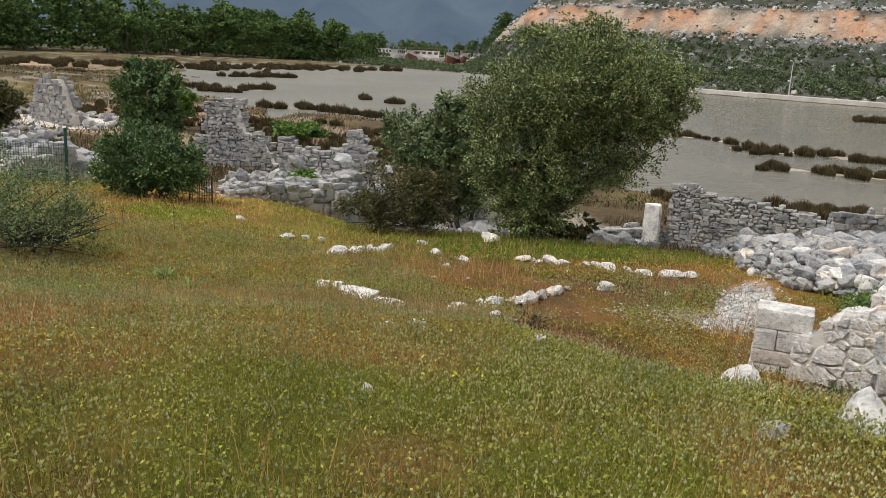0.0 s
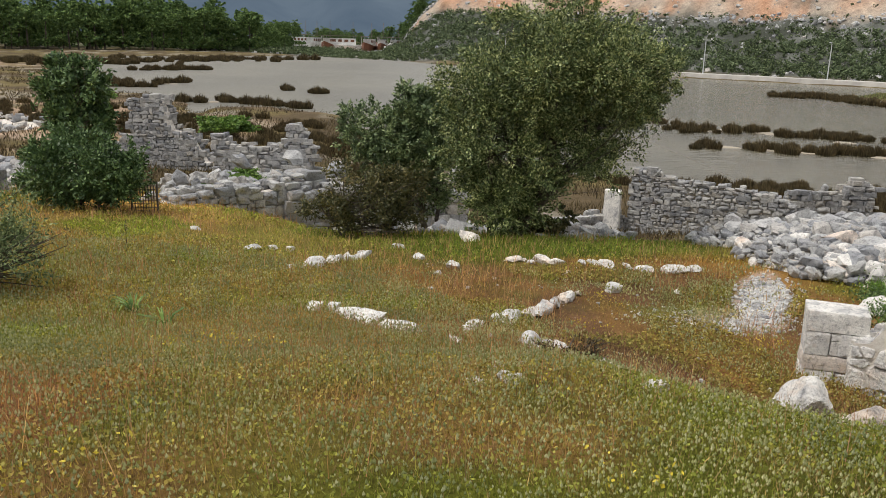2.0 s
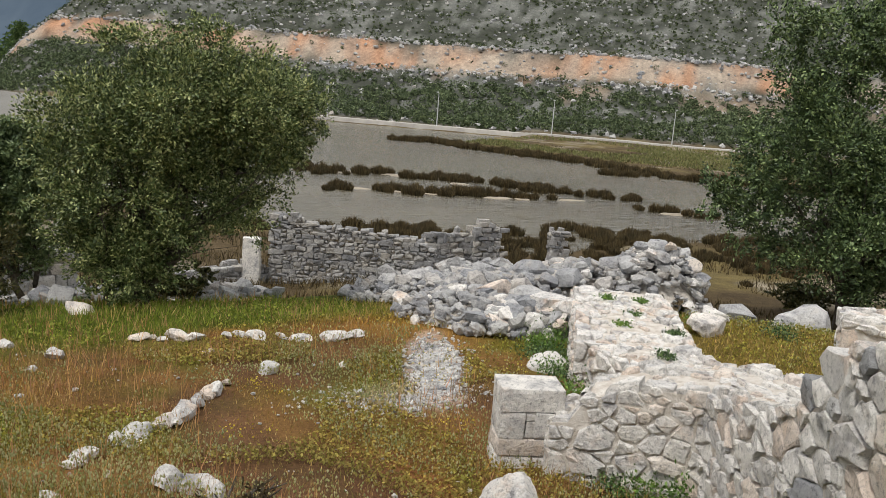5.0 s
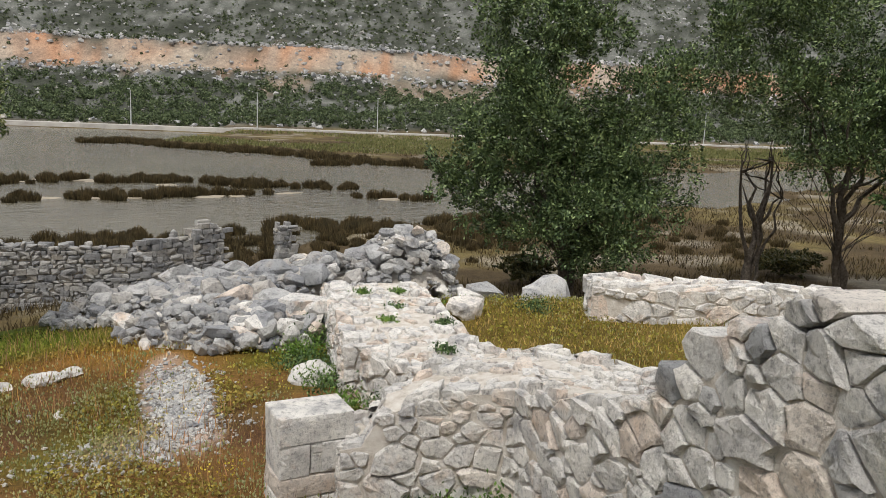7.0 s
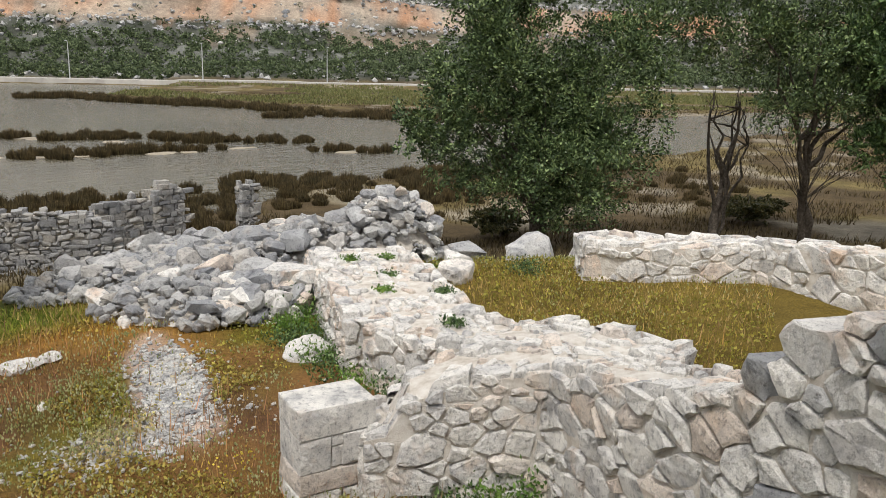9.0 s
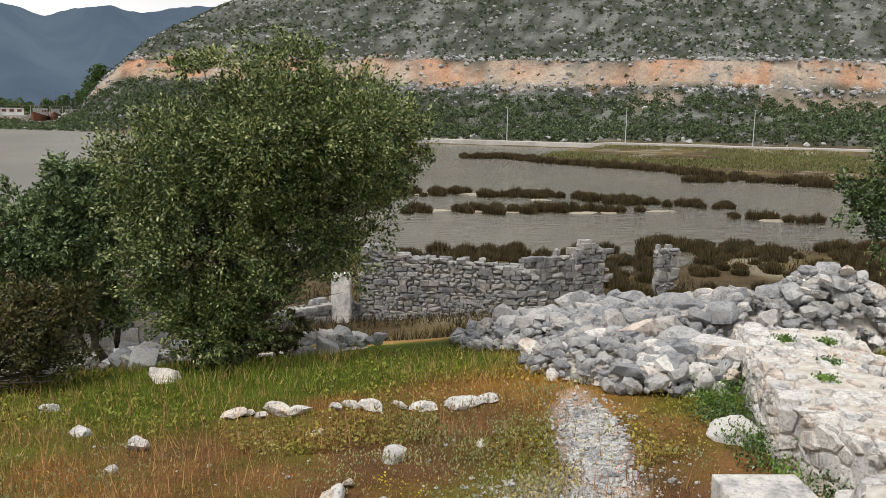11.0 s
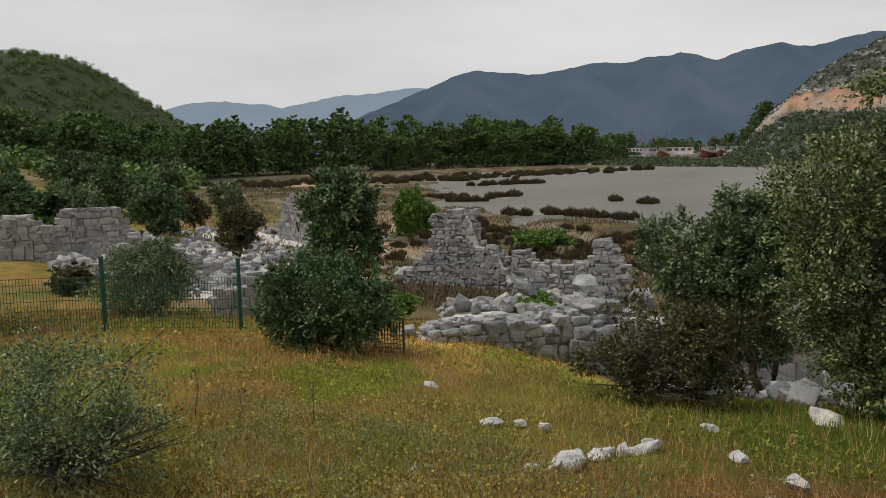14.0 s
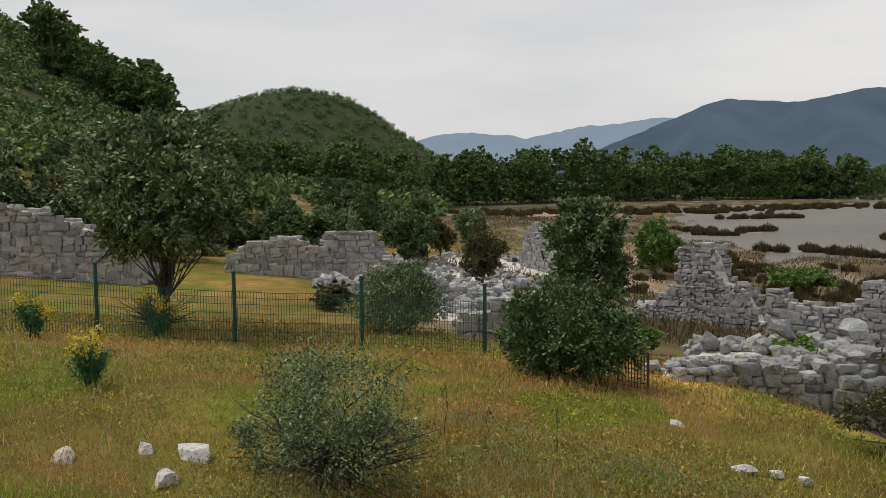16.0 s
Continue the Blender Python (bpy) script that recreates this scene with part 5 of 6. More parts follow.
def rosette(x, y, seed):
    """A tuft of long strap leaves."""
    r = np.random.default_rng(seed)
    v, f = [], []
    for k in range(26):
        a, l = r.uniform(0, 6.3), r.uniform(0.25, 0.5)
        d, q = np.array((math.cos(a), math.sin(a), 0)), np.array((-math.sin(a), math.cos(a), 0)) * 0.014
        for t, z in ((0, 0), (0.35, 0.16), (0.7, 0.2), (1.0, 0.1)):
            w = q * (1.05 - t)
            v += [d * l * t - w + (0, 0, z), d * l * t + w + (0, 0, z)]
        f += [(8 * k + 2 * m, 8 * k + 2 * m + 1, 8 * k + 2 * m + 3, 8 * k + 2 * m + 2) for m in range(3)]
    ob = new("leaf_rosette", mesh_of("leaf_rosette", v, f, FRESH_LEAF))
    ob.location = (x, y, zat(x, y))
    tagged(ob, "green rosette of strap-like leaves in the turf", "plant")


rosette(-3.35, 11.6, 1)
rosette(-3.9, 12.2, 2)

def weed(x, y, z, w, h, seed):
    """A leafy weed clump at the foot of masonry or in its joints."""
    r = np.random.default_rng(seed)
    n = int(420 * w / 0.3)
    p = r.normal(size=(n, 3)) * (w * 0.42, w * 0.42, h * 0.3) + (0, 0, h * 0.42)
    p[:, 2] = np.abs(p[:, 2])
    ob = new("weed_clump", mesh_of("weed_clump", *quad_leaves(p, 0.05, 0.024, r, 0.8), (FRESH_LEAF, DARK_LEAF)[seed % 2]))
    ob.location = (x, y, z)
    tagged(ob, "fresh green weeds growing at the ruined wall", "plant", "weeds along the walls", "stuff")


for k, (x, y, w, h) in enumerate([(5.72, 9.98, 0.3, 0.35), (5.55, 10.25, 0.25, 0.25), (5.95, 9.72, 0.22, 0.4), (6.75, 12.0, 0.3, 0.4), (6.9, 12.7, 0.28, 0.3), (7.05, 13.2, 0.35, 0.35), (7.4, 13.75, 0.4, 0.3),
                                  (7.75, 14.3, 0.4, 0.32), (8.15, 14.85, 0.45, 0.35), (8.5, 15.35, 0.4, 0.4), (8.9, 15.7, 0.35, 0.35), (7.6, 14.6, 0.35, 0.22), (8.0, 15.1, 0.3, 0.22), (5.95, 11.5, 0.3, 0.3), (11.6, 14.9, 0.4, 0.25), (12.6, 13.9, 0.4, 0.25)]):
    weed(x, y, zat(x, y), w, h, 600 + k)
for k, (x, y, z) in enumerate([(8.55, 13.7, -2.08), (9.3, 14.3, -2.12), (9.75, 15.5, -2.15), (7.75, 11.9, -1.95), (10.3, 15.2, -2.17), (9.0, 13.0, -2.05)]):
    weed(x, y, z, 0.16, 0.09, 640 + k)

# ---- fence ----
FENCE = [(-22.7, 9.9), (-20.7, 12.0), (-18.7, 14.2), (-16.7, 16.4), (-14.7, 18.5), (-12.7, 20.5), (-10.4, 22.1)]
fence = thing("fence", "green coated wire mesh fence on slim posts", "fence", (*FENCE[0], zat(*FENCE[0])))
fbase = Matrix.Translation(-fence.location)
for x, y in FENCE:
    z = zat(x, y)
    post = part("post", mesh_of("post", *box(0, 0, 0.72, 0.06, 0.06, 1.75), GREEN_PAINT), fence, "", fbase @ Matrix.Translation((x, y, z)))
    part("cap", mesh_of("cap", *box(0, 0, 1.61, 0.075, 0.075, 0.04), GREEN_PAINT), post)
for (x0, y0), (x1, y1) in zip(FENCE, FENCE[1:]):
    pieces = []
    n = int(math.hypot(x1 - x0, y1 - y0) / 0.06)
    for k in range(1, n):
        t = k / n
        x, y = x0 + (x1 - x0) * t, y0 + (y1 - y0) * t
        pieces.append(box(x, y, zat(x, y) + 0.62, 0.007, 0.007, 1.16))
    for h in (0.08, 0.3, 0.5, 0.7, 0.9, 1.05, 1.18):
        for k in range(6):
            ta, tb = k / 6, (k + 1) / 6
            a, b = [(x0 + (x1 - x0) * t, y0 + (y1 - y0) * t) for t in (ta, tb)]
            pieces.append(tube([(*a, zat(*a) + h), (*b, zat(*b) + h)], (0.005, 0.005), 4))
    v, f = join(pieces)
    part("wire_mesh", mesh_of("wire_mesh", v - np.array(fence.location), f, GREEN_PAINT), fence)

# rusty wire crate at the bank edge
crate = thing("wire_crate", "rusty wire mesh panel standing by a bush", "wire panel", (-6.3, 20.9, zat(-6.3, 20.9)))
bars = [tube([(dx, 0, 0), (dx, 0, 0.62)], (0.008, 0.012), 5) for dx in np.linspace(-0.28, 0.28, 10)] + [tube([(-0.28, 0, h), (0.28, 0, h)], (0.008, 0.008), 5) for h in np.linspace(0.02, 0.62, 8)]
part("wire_grid", mesh_of("wire_grid", *join(bars), RUST), crate)
for dx in (-0.3, 0.3):
    part("upright", mesh_of("upright", *tube([(dx, 0, -0.2), (dx, 0, 0.68)], (0.02, 0.02), 6), RUST), crate)


# spurge clumps with yellow heads
def spurge(x, y, s, seed):
    r = np.random.default_rng(seed)
    root = thing("spurge_clump", "blue-green spurge clump with yellow flower heads", "plant", (x, y, zat(x, y)), "spurge clumps")
    st, lv, hd = [], [], []
    for k in range(26):
        a, d = r.uniform(0, 6.3), r.uniform(0.05, 0.42) * s
        tip = np.array((math.cos(a) * d, math.sin(a) * d, s * r.uniform(0.45, 0.8)))
        st.append(tube([(0.2 * tip[0], 0.2 * tip[1], -0.05), (0.6 * tip[0], 0.6 * tip[1], tip[2] * 0.5), tuple(tip)], (0.008, 0.007, 0.005), 5))
        lv.append(tip * r.uniform(0.25, 1.0, (46, 1)) + r.normal(size=(46, 3)) * 0.035)
        if k % 4 == 0:
            hd.append(tip + (0.05, 0, 0.06) + r.normal(size=(60, 3)) * (0.07, 0.07, 0.08))
    part("stem", mesh_of("stem", *join(st), SPURGE), root)
    part("leaves", mesh_of("leaves", *quad_leaves(np.vstack(lv), 0.09, 0.022, r, 0.6), SPURGE), root)
    tagged(part("flower_head", mesh_of("flower_head", *quad_leaves(np.vstack(hd), 0.05, 0.045, r), YELLOW), root, "yellow-green flower heads"), kind="stuff")


for k, (x, y, s) in enumerate([(-11.9, 13.4, 0.95), (-16.3, 17.6, 1.0), (-16.9, 15.1, 1.0), (-19.0, 19.4, 1.1)]):
    spurge(x, y, s, 300 + k)

# bushes in the marsh and below the bank
for k, (x, y, w, h, mat, lab) in enumerate([(-23, 63.5, 2.4, 3.8, FRESH_LEAF, "bright green young tree in the marsh"), (-12, 59, 3.2, 1.6, FRESH_LEAF, "rounded yellow-green bush in the marsh"), (-6.2, 30.5, 1.8, 0.8, FRESH_LEAF, "low green scrub among fallen stones"),
                                            (-2.0, 33, 1.6, 0.7, FRESH_LEAF, "low green scrub among fallen stones"), (-9.5, 28, 1.4, 0.8, FRESH_LEAF, "low green scrub below the bank"), (-27, 47, 2.0, 3.2, SCRUB_LEAF, "olive-brown shrub by the ruins"),
                                            (-35, 50, 2.6, 3.4, DARK_LEAF, "dark rounded tree on the hillside"), (-40, 44, 2.6, 3.6, DARK_LEAF, "dark rounded tree on the hillside"), (-47, 56, 3.0, 4.2, OLIVE_GREY, "grey-green olive on the hillside"),
                                            (-30, 52, 1.8, 2.6, DARK_LEAF, "dark rounded shrub on the hillside"), (-52, 48, 3.2, 4.6, DARK_LEAF, "dark rounded tree on the hillside"), (-56, 70, 3.4, 4.6, DARK_LEAF, "dark rounded tree on the hillside"),
                                            (-44, 66, 2.4, 3.0, SCRUB_LEAF, "olive-brown shrub on the hillside"), (-66, 60, 3.6, 5.4, DARK_LEAF, "dark rounded tree on the hillside"), (-50, 80, 3, 4, OLIVE_GREY, "grey-green olive on the hillside"),
                                            (-58, 40, 3.4, 5, OLIVE_GREY, "grey-green olive on the hillside"), (-48, 34, 3, 4.2, DARK_LEAF, "dark rounded tree on the hillside"), (-22, 29, 1.5, 0.9, SCRUB_LEAF, "low brown scrub behind the fence"),
                                            (-20.5, 31, 1.6, 1.2, SCRUB_LEAF, "low brown scrub behind the fence"), (-70, 84, 3.6, 5, DARK_LEAF, "dark rounded tree on the hillside"), (-36, 40.5, 1.6, 1.8, FRESH_LEAF, "fresh green shrub by the ruin"),
                                            (27, 24, 2.0, 1.1, SCRUB_LEAF, "low brown scrub in the marsh"), (38, 18, 2.4, 1.4, SCRUB_LEAF, "low brown scrub in the marsh"), (3.3, 21.3, 1.0, 0.7, SCRUB_LEAF, "brown scrub under the olive")]):
    rr = random.Random(k)
    blobs = [(rr.uniform(-0.3, 0.3) * w, rr.uniform(-0.3, 0.3) * w, h * rr.uniform(0.45, 0.72), w * rr.uniform(0.45, 0.65), w * 0.5, h * rr.uniform(0.3, 0.42), int(900 + 320 * w * h)) for _ in range(4)]
    blobs.append((0, 0, h * 0.35, w * 0.5, w * 0.5, h * 0.3, 700))
    size = 0.05 + 0.0026 * math.hypot(x, y)
    plant("shrub" if h < 3 else "tree", lab, "bush" if h < 3 else "tree", (x, y), [(0, 0, 0.1, 0, h * 0.45, 0.05 * w)], blobs, (size, size * 0.5), mat, 400 + k, "marsh and hillside bushes", 0.2, 50, 4)


# ---- scattered growth ----
def blades(x, y, h, w, r, lean=0.45):
    """A bent grass blade at each place, as one narrow triangle."""
    n = len(x)
    z = ground_z(x, y) - 0.01
    a, b = r.uniform(0, 6.283, n), r.uniform(0, 6.283, n)
    k = r.uniform(0, lean, n) * h
    v = np.empty((n, 3, 3))
    v[:, 0] = np.stack([x - np.cos(a) * w / 2, y - np.sin(a) * w / 2, z], 1)
    v[:, 1] = np.stack([x + np.cos(a) * w / 2, y + np.sin(a) * w / 2, z], 1)
    v[:, 2] = np.stack([x + np.cos(b) * k, y + np.sin(b) * k, z + h], 1)
    return v.reshape(-1, 3), np.arange(3 * n).reshape(n, 3)


def lawn_places(r, n, far=0.5):
    m = int(n * (1 - far))
    x1, y1 = r.uniform(-7, 6.5, m), 1.2 + 15.0 * r.random(m) ** 1.5
    a, d = np.radians(r.uniform(-78, 74, n - m)), 4 + 23 * r.random(n - m) ** 0.9
    x, y = np.concatenate([x1, d * np.sin(a)]), np.concatenate([y1, 6 + d * np.cos(a)])
    edge = 21.3 - 0.5 * np.clip(x - 3, 0, 5) + 0.0 * x
    bank = y - 0.72 * (x + 10) < np.where(x < -10, 33, 25)
    keep = np.where(x < -3, bank, y < np.where(x > 8.5, 21, edge)) & (x < 20) & ~((x > 6.2) & (x < 11.4) & (y > 8.4) & (np.abs((x - 7.4) * 0.796 - (y - 12.6) * 0.605) < 1.1))
    gravel = np.hypot((x - 5.9 + 0.45 * (15 - y)) / 0.6, (y - 14.7) / 1.5) < 0.9
    keep &= ~(gravel & (r.random(n) < 0.93))
    return x[keep], y[keep]


def grass():
    r = np.random.default_rng(5)
    x, y = lawn_places(r, 480000)
    room = smooth(-1.5, 1.5, x) * smooth(8.2, 10.5, y + 0.55 * (x - 2)) * (1 - smooth(15.8, 17.2, y)) * (1 - smooth(8.5, 10, x))
    keep = r.random(len(x)) > room * 0.72
    x, y, room = x[keep], y[keep], room[keep]
    tint = ground_tint(x, y, x * 0)
    dist = np.hypot(x, y - 4)
    h = r.uniform(0.035, 0.115, len(x)) * (1 - 0.45 * room) * (0.75 + 0.6 * fuzz(x, y, 1.1, 41))
    h *= 1 + 0.9 * np.exp(-((x - 6.6) / 1.5) ** 2 - ((y - 16.6) / 1.3) ** 2) + 0.6 * smooth(17, 18.5, y) * smooth(-2, 0, x)
    w = r.uniform(0.006, 0.012, len(x)) * (0.6 + dist / 9)
    dry = r.random(len(x)) < 0.22 + 0.25 * smooth(0.4, 0.7, fuzz(x, y, 2.6, 42))
    tint = tint * r.uniform(0.75, 1.35, (len(x), 1))
    tint[dry] = np.array((0.46, 0.34, 0.15)) * r.uniform(0.6, 1.3, (dry.sum(), 1))
    tint[~dry] = 0.65 * tint[~dry] + 0.35 * np.array((0.23, 0.27, 0.06))
    v, f = blades(x, y, h, w, r, 0.8)
    tagged(new("grass", mesh_of("grass", v, f, BLADES, np.repeat(tint, 3, 0))), "short spring turf with dry patches", "grass", kind="stuff")
    # tall seeding straw
    x, y = lawn_places(r, 30000)
    keep = fuzz(x, y, 1.9, 43) + 0.35 * (x < 2) > 0.62
    x, y = x[keep], y[keep]
    n = len(x)
    h, w = r.uniform(0.18, 0.36, n), r.uniform(0.005, 0.009, n) * (0.6 + np.hypot(x, y - 4) / 9)
    v, f = blades(x, y, h, w, r, 0.5)
    tint = np.array((0.46, 0.30, 0.15)) * r.uniform(0.6, 1.25, (n, 1)) * np.stack([np.ones(n), r.uniform(0.8, 1.05, n), r.uniform(0.7, 1.1, n)], 1)
    tagged(new("straw_grass", mesh_of("straw_grass", v, f, BLADES, np.repeat(tint, 3, 0))), "thin dry seeding grass stalks", "grass", kind="stuff")
    # clover leaves and heads
    x, y = lawn_places(r, 330000, 0.35)
    keep = fuzz(x, y, 1.4, 44) + 0.2 * (y < 9) > 0.5
    x, y = x[keep], y[keep]
    n, d = len(x), 0
    z = ground_z(x, y) + r.uniform(0.02, 0.11, n)
    d = 0.7 + np.hypot(x, y - 4) / 12
    v, f = quad_leaves(np.stack([x, y, z], 1), 0.03 * d, 0.02 * d, r)
    tint = ground_tint(x, y, z) * 0.4 + 0.6 * np.array((0.25, 0.28, 0.06)) * r.uniform(0.4, 1.5, (n, 1))
    tagged(new("clover", mesh_of("clover", v, f, BLADES, np.repeat(tint, 4, 0))), "small green clover leaves in the turf", "clover", kind="stuff")
    x, y = lawn_places(r, 190000, 0.3)
    keep = (fuzz(x, y, 1.6, 45) * 0.5 + fuzz(x, y, 0.5, 46) * 0.5 + 0.25 * (x + 0.5 * y < 7) + 0.4 * r.random(len(x)) > 0.78) & (y < 17)
    x, y = x[keep], y[keep]
    n = len(x)
    z = ground_z(x, y) + r.uniform(0.07, 0.15, n)
    d = 0.0092 * r.uniform(0.5, 1.3, n) * (0.8 + np.hypot(x, y - 4) / 22)
    o = np.array([(1, 0, 0), (-0.5, 0.87, 0), (-0.5, -0.87, 0), (0, 0, 1.9), (0, 0, -1.2)])
    v = (np.stack([x, y, z], 1)[:, None] + o[None] * d[:, None, None]).reshape(-1, 3)
    f = (np.array([(0, 1, 3), (1, 2, 3), (2, 0, 3), (1, 0, 4), (2, 1, 4), (0, 2, 4)])[None] + 5 * np.arange(n)[:, None, None]).reshape(-1, 3)
    tagged(new("clover_flowers", mesh_of("clover_flowers", v, f, FLOWER)), "tiny cream clover heads all over the turf", "flowers", kind="stuff")
    x, y = lawn_places(r, 60000, 0.5)
    keep = fuzz(x, y, 0.8, 47) > 0.8
    x, y = x[keep], y[keep]
    v, f = quad_leaves(np.stack([x, y, ground_z(x, y) + r.uniform(0.06, 0.14, len(x))], 1), 0.025, 0.022, r)
    tagged(new("yellow_flowers", mesh_of("yellow_flowers", v, f, YELLOW)), "tiny yellow meadow flowers", "flowers", kind="stuff")


grass()


def chippings():
    """Gravel of the worn patch and small stones over the dug-out room."""
    r, rnd, baked = np.random.default_rng(77), random.Random(77), []
    for k in range(3640):
        if k < 2500:
            y = 14.6 + r.normal() * 0.5
            x = 5.95 - 0.5 * (15 - y) + r.normal() * 0.23
            s = 0.02 + 0.05 * rnd.random() ** 3
        elif k < 3500:
            x, y = 4.6 + r.normal() * 0.6, 13.5 + r.normal() * 0.3
            s = 0.018 + 0.05 * rnd.random() ** 3
        else:
            x, y, s = rnd.uniform(0, 7), rnd.uniform(10.5, 17), 0.015 + 0.05 * rnd.random() ** 3
        v, f = CHIPS[k % 10]
        baked.append((lay(v, stone_pose(x, y, zat(x, y) + 0.3 * s, s * 1.3, s, s * 0.7, rnd.uniform(0, 6), rnd, 20)), f))
    v, f = join(baked)
    tagged(new("gravel", mesh_of("gravel", v, f, STONE_GRAVEL)), "grey limestone chippings on bare ground", "gravel", kind="stuff")


chippings()


def marsh_growth():
    r = np.random.default_rng(8)
    n = 260000
    a, d = np.radians(r.uniform(-48, 88, n)), 17 + 150 * r.random(n) ** 1.7
    x, y = d * np.sin(a), 6 + d * np.cos(a)
    z = ground_z(x, y)
    reach = np.maximum(y - 0.3 * np.abs(x), 0.62 * x + 0.78 * y + 0.5)
    keep = (z < -4.3) & (z > LAKE - 0.12) & (reach > 25) & (fuzz(x, y, 3.0, 61) + 0.25 * fuzz(x, y, 9, 62) > 0.5)
    x, y, d = x[keep], y[keep], d[keep]
    m = len(x)
    h, w = r.uniform(0.12, 0.42, m), r.uniform(0.02, 0.045, m) * (0.6 + d / 45)
    v, f = blades(x, y, h, w, r, 0.9)
    tagged(new("marsh_sedge", mesh_of("marsh_sedge", v, f, SEDGE_LEAF)), "brown matted marsh sedge along the shore", "sedge", kind="stuff")
    # green reeds on the flats before the road
    u, q = r.uniform(-200, 120, 80000), r.uniform(-75, -5, 80000)
    x, y = ROAD[0] + ALONG[0] * u + UPHILL[0] * q, ROAD[1] + ALONG[1] * u + UPHILL[1] * q
    keep = (ground_z(x, y) > LAKE) & (fuzz(x, y, 18, 63) > 0.42)
    x, y = x[keep], y[keep]
    v, f = blades(x, y, r.uniform(0.25, 0.6, len(x)), r.uniform(0.15, 0.35, len(x)), r, 0.7)
    tagged(new("reeds", mesh_of("reeds", v, f, REED_LEAF)), "olive-green reeds on the flats before the road", "reeds", kind="stuff")


marsh_growth()


def tussock_mesh(seed):
    r = np.random.default_rng(seed)
    n = 420
    a, d = r.uniform(0, 6.283, n), np.sqrt(r.random(n))
    x, y = np.cos(a) * d * 0.85, np.sin(a) * d * 0.85
    t = np.stack([np.cos(a) * d * 1.25, np.sin(a) * d * 1.25, (0.85 - 0.45 * d) * r.uniform(0.7, 1.15, n)], 1)
    b = r.uniform(0, 6.283, n)
    s = np.stack([np.cos(b), np.sin(b), 0 * b], 1) * 0.07
    p = np.stack([x, y, np.full(n, -0.15)], 1)
    v = np.stack([p - s, p + s, t], 1).reshape(-1, 3)
    return v, np.arange(3 * n).reshape(n, 3)


TUSSOCK_SHAPES = [tussock_mesh(k) for k in range(4)]
TUSSOCKS = [mesh_of("sedge_blades", v, f, SEDGE_LEAF) for v, f in TUSSOCK_SHAPES]
MUD = plain("drying_mud", (0.30, 0.26, 0.20), 0.8, 0, 0.7)


def tussock(x, y, z, s, r):
    ob = new("sedge_tussock", r.choice(TUSSOCKS))
    ob.matrix_basis = Matrix.Translation((x, y, z)) @ Matrix.Rotation(r.uniform(0, 6.3), 4, "Z") @ Matrix.Diagonal((s, s * r.uniform(0.8, 1.2), s * r.uniform(1.4, 1.9), 1))
    tagged(ob, "brown sedge tussock standing in the lagoon", "sedge tussock", "sedge tussocks in the lagoon")


def tussock_line(places, width, count, size, seed, mud=0):
    """Single tussocks strewn along a bent line, and bare mud islets among them."""
    r = random.Random(seed)
    steps = [math.hypot(b[0] - a[0], b[1] - a[1]) for a, b in zip(places, places[1:])]
    for k in range(count + mud):
        t = r.random() * sum(steps)
        for (a, b), g in zip(zip(places, places[1:]), steps):
            if t <= g:
                break
            t -= g
        x, y = [a[i] + (b[i] - a[i]) * t / g for i in (0, 1)]
        x, y = x + r.gauss(0, width * 0.5), y + r.gauss(0, width * 0.5)
        if k < count:
            tussock(x, y, LAKE + 0.02, size * r.uniform(0.65, 1.3), r)
        else:
            n, l, w = 11, r.uniform(0.6, 2.0), r.uniform(0.4, 1.1)
            ring = [(l * math.cos(6.283 * i / n) * r.uniform(0.7, 1.2), w * math.sin(6.283 * i / n) * r.uniform(0.7, 1.2)) for i in range(n)]
            v = [(0, 0, 0.06)] + [(p * 0.7, q * 0.7, 0.05) for p, q in ring] + [(p, q, -0.05) for p, q in ring]
            f = [(0, 1 + i, 1 + (i + 1) % n) for i in range(n)]
            for i in range(n):
                j = (i + 1) % n
                f += [(1 + i, 1 + n + i, 1 + n + j), (1 + i, 1 + n + j, 1 + j)]
            ob = new("mud_islet", mesh_of("mud_islet", v, f, MUD, soft=True))
            ob.location = (x, y, LAKE)
            tagged(ob, "low pale mud islet among the sedge tussocks", "mud islet", "mud islets in the lagoon")


TUSSOCK_LINES = [([(22, 65), (29, 63.5), (37, 61.5), (42, 60)], 1.6, 40, 0.55, 10), ([(27, 79), (41, 72), (47, 63.5), (52, 61.5)], 2.2, 66, 0.58, 14), ([(46, 55.5), (49.5, 51)], 1.0, 11, 0.5, 2), ([(22, 90), (26, 86), (26, 74)], 1.6, 14, 0.6, 3),
                 ([(63.5, 85.5), (73, 84)], 0.8, 16, 0.62, 0), ([(-39, 118), (-33, 117.5)], 1.4, 8, 0.7, 0), ([(-45, 124.5), (-34, 124.6), (-32, 132)], 1.6, 16, 0.75, 2), ([(-50, 165), (-39, 174)], 2.2, 24, 0.85, 0),
                 ([(-24, 94), (-19, 96.5), (-10, 90)], 1.3, 34, 0.62, 5), ([(-17, 119), (-9, 113)], 0.9, 9, 0.75, 0), ([(-47, 233), (-37, 250), (-26, 262)], 2.5, 22, 1.2, 0), ([(-72, 140), (-62, 140)], 1.6, 10, 0.8, 0)]
for k, (places, width, count, size, mud) in enumerate(TUSSOCK_LINES):
    tussock_line(places, width, count, size, 500 + k, mud)


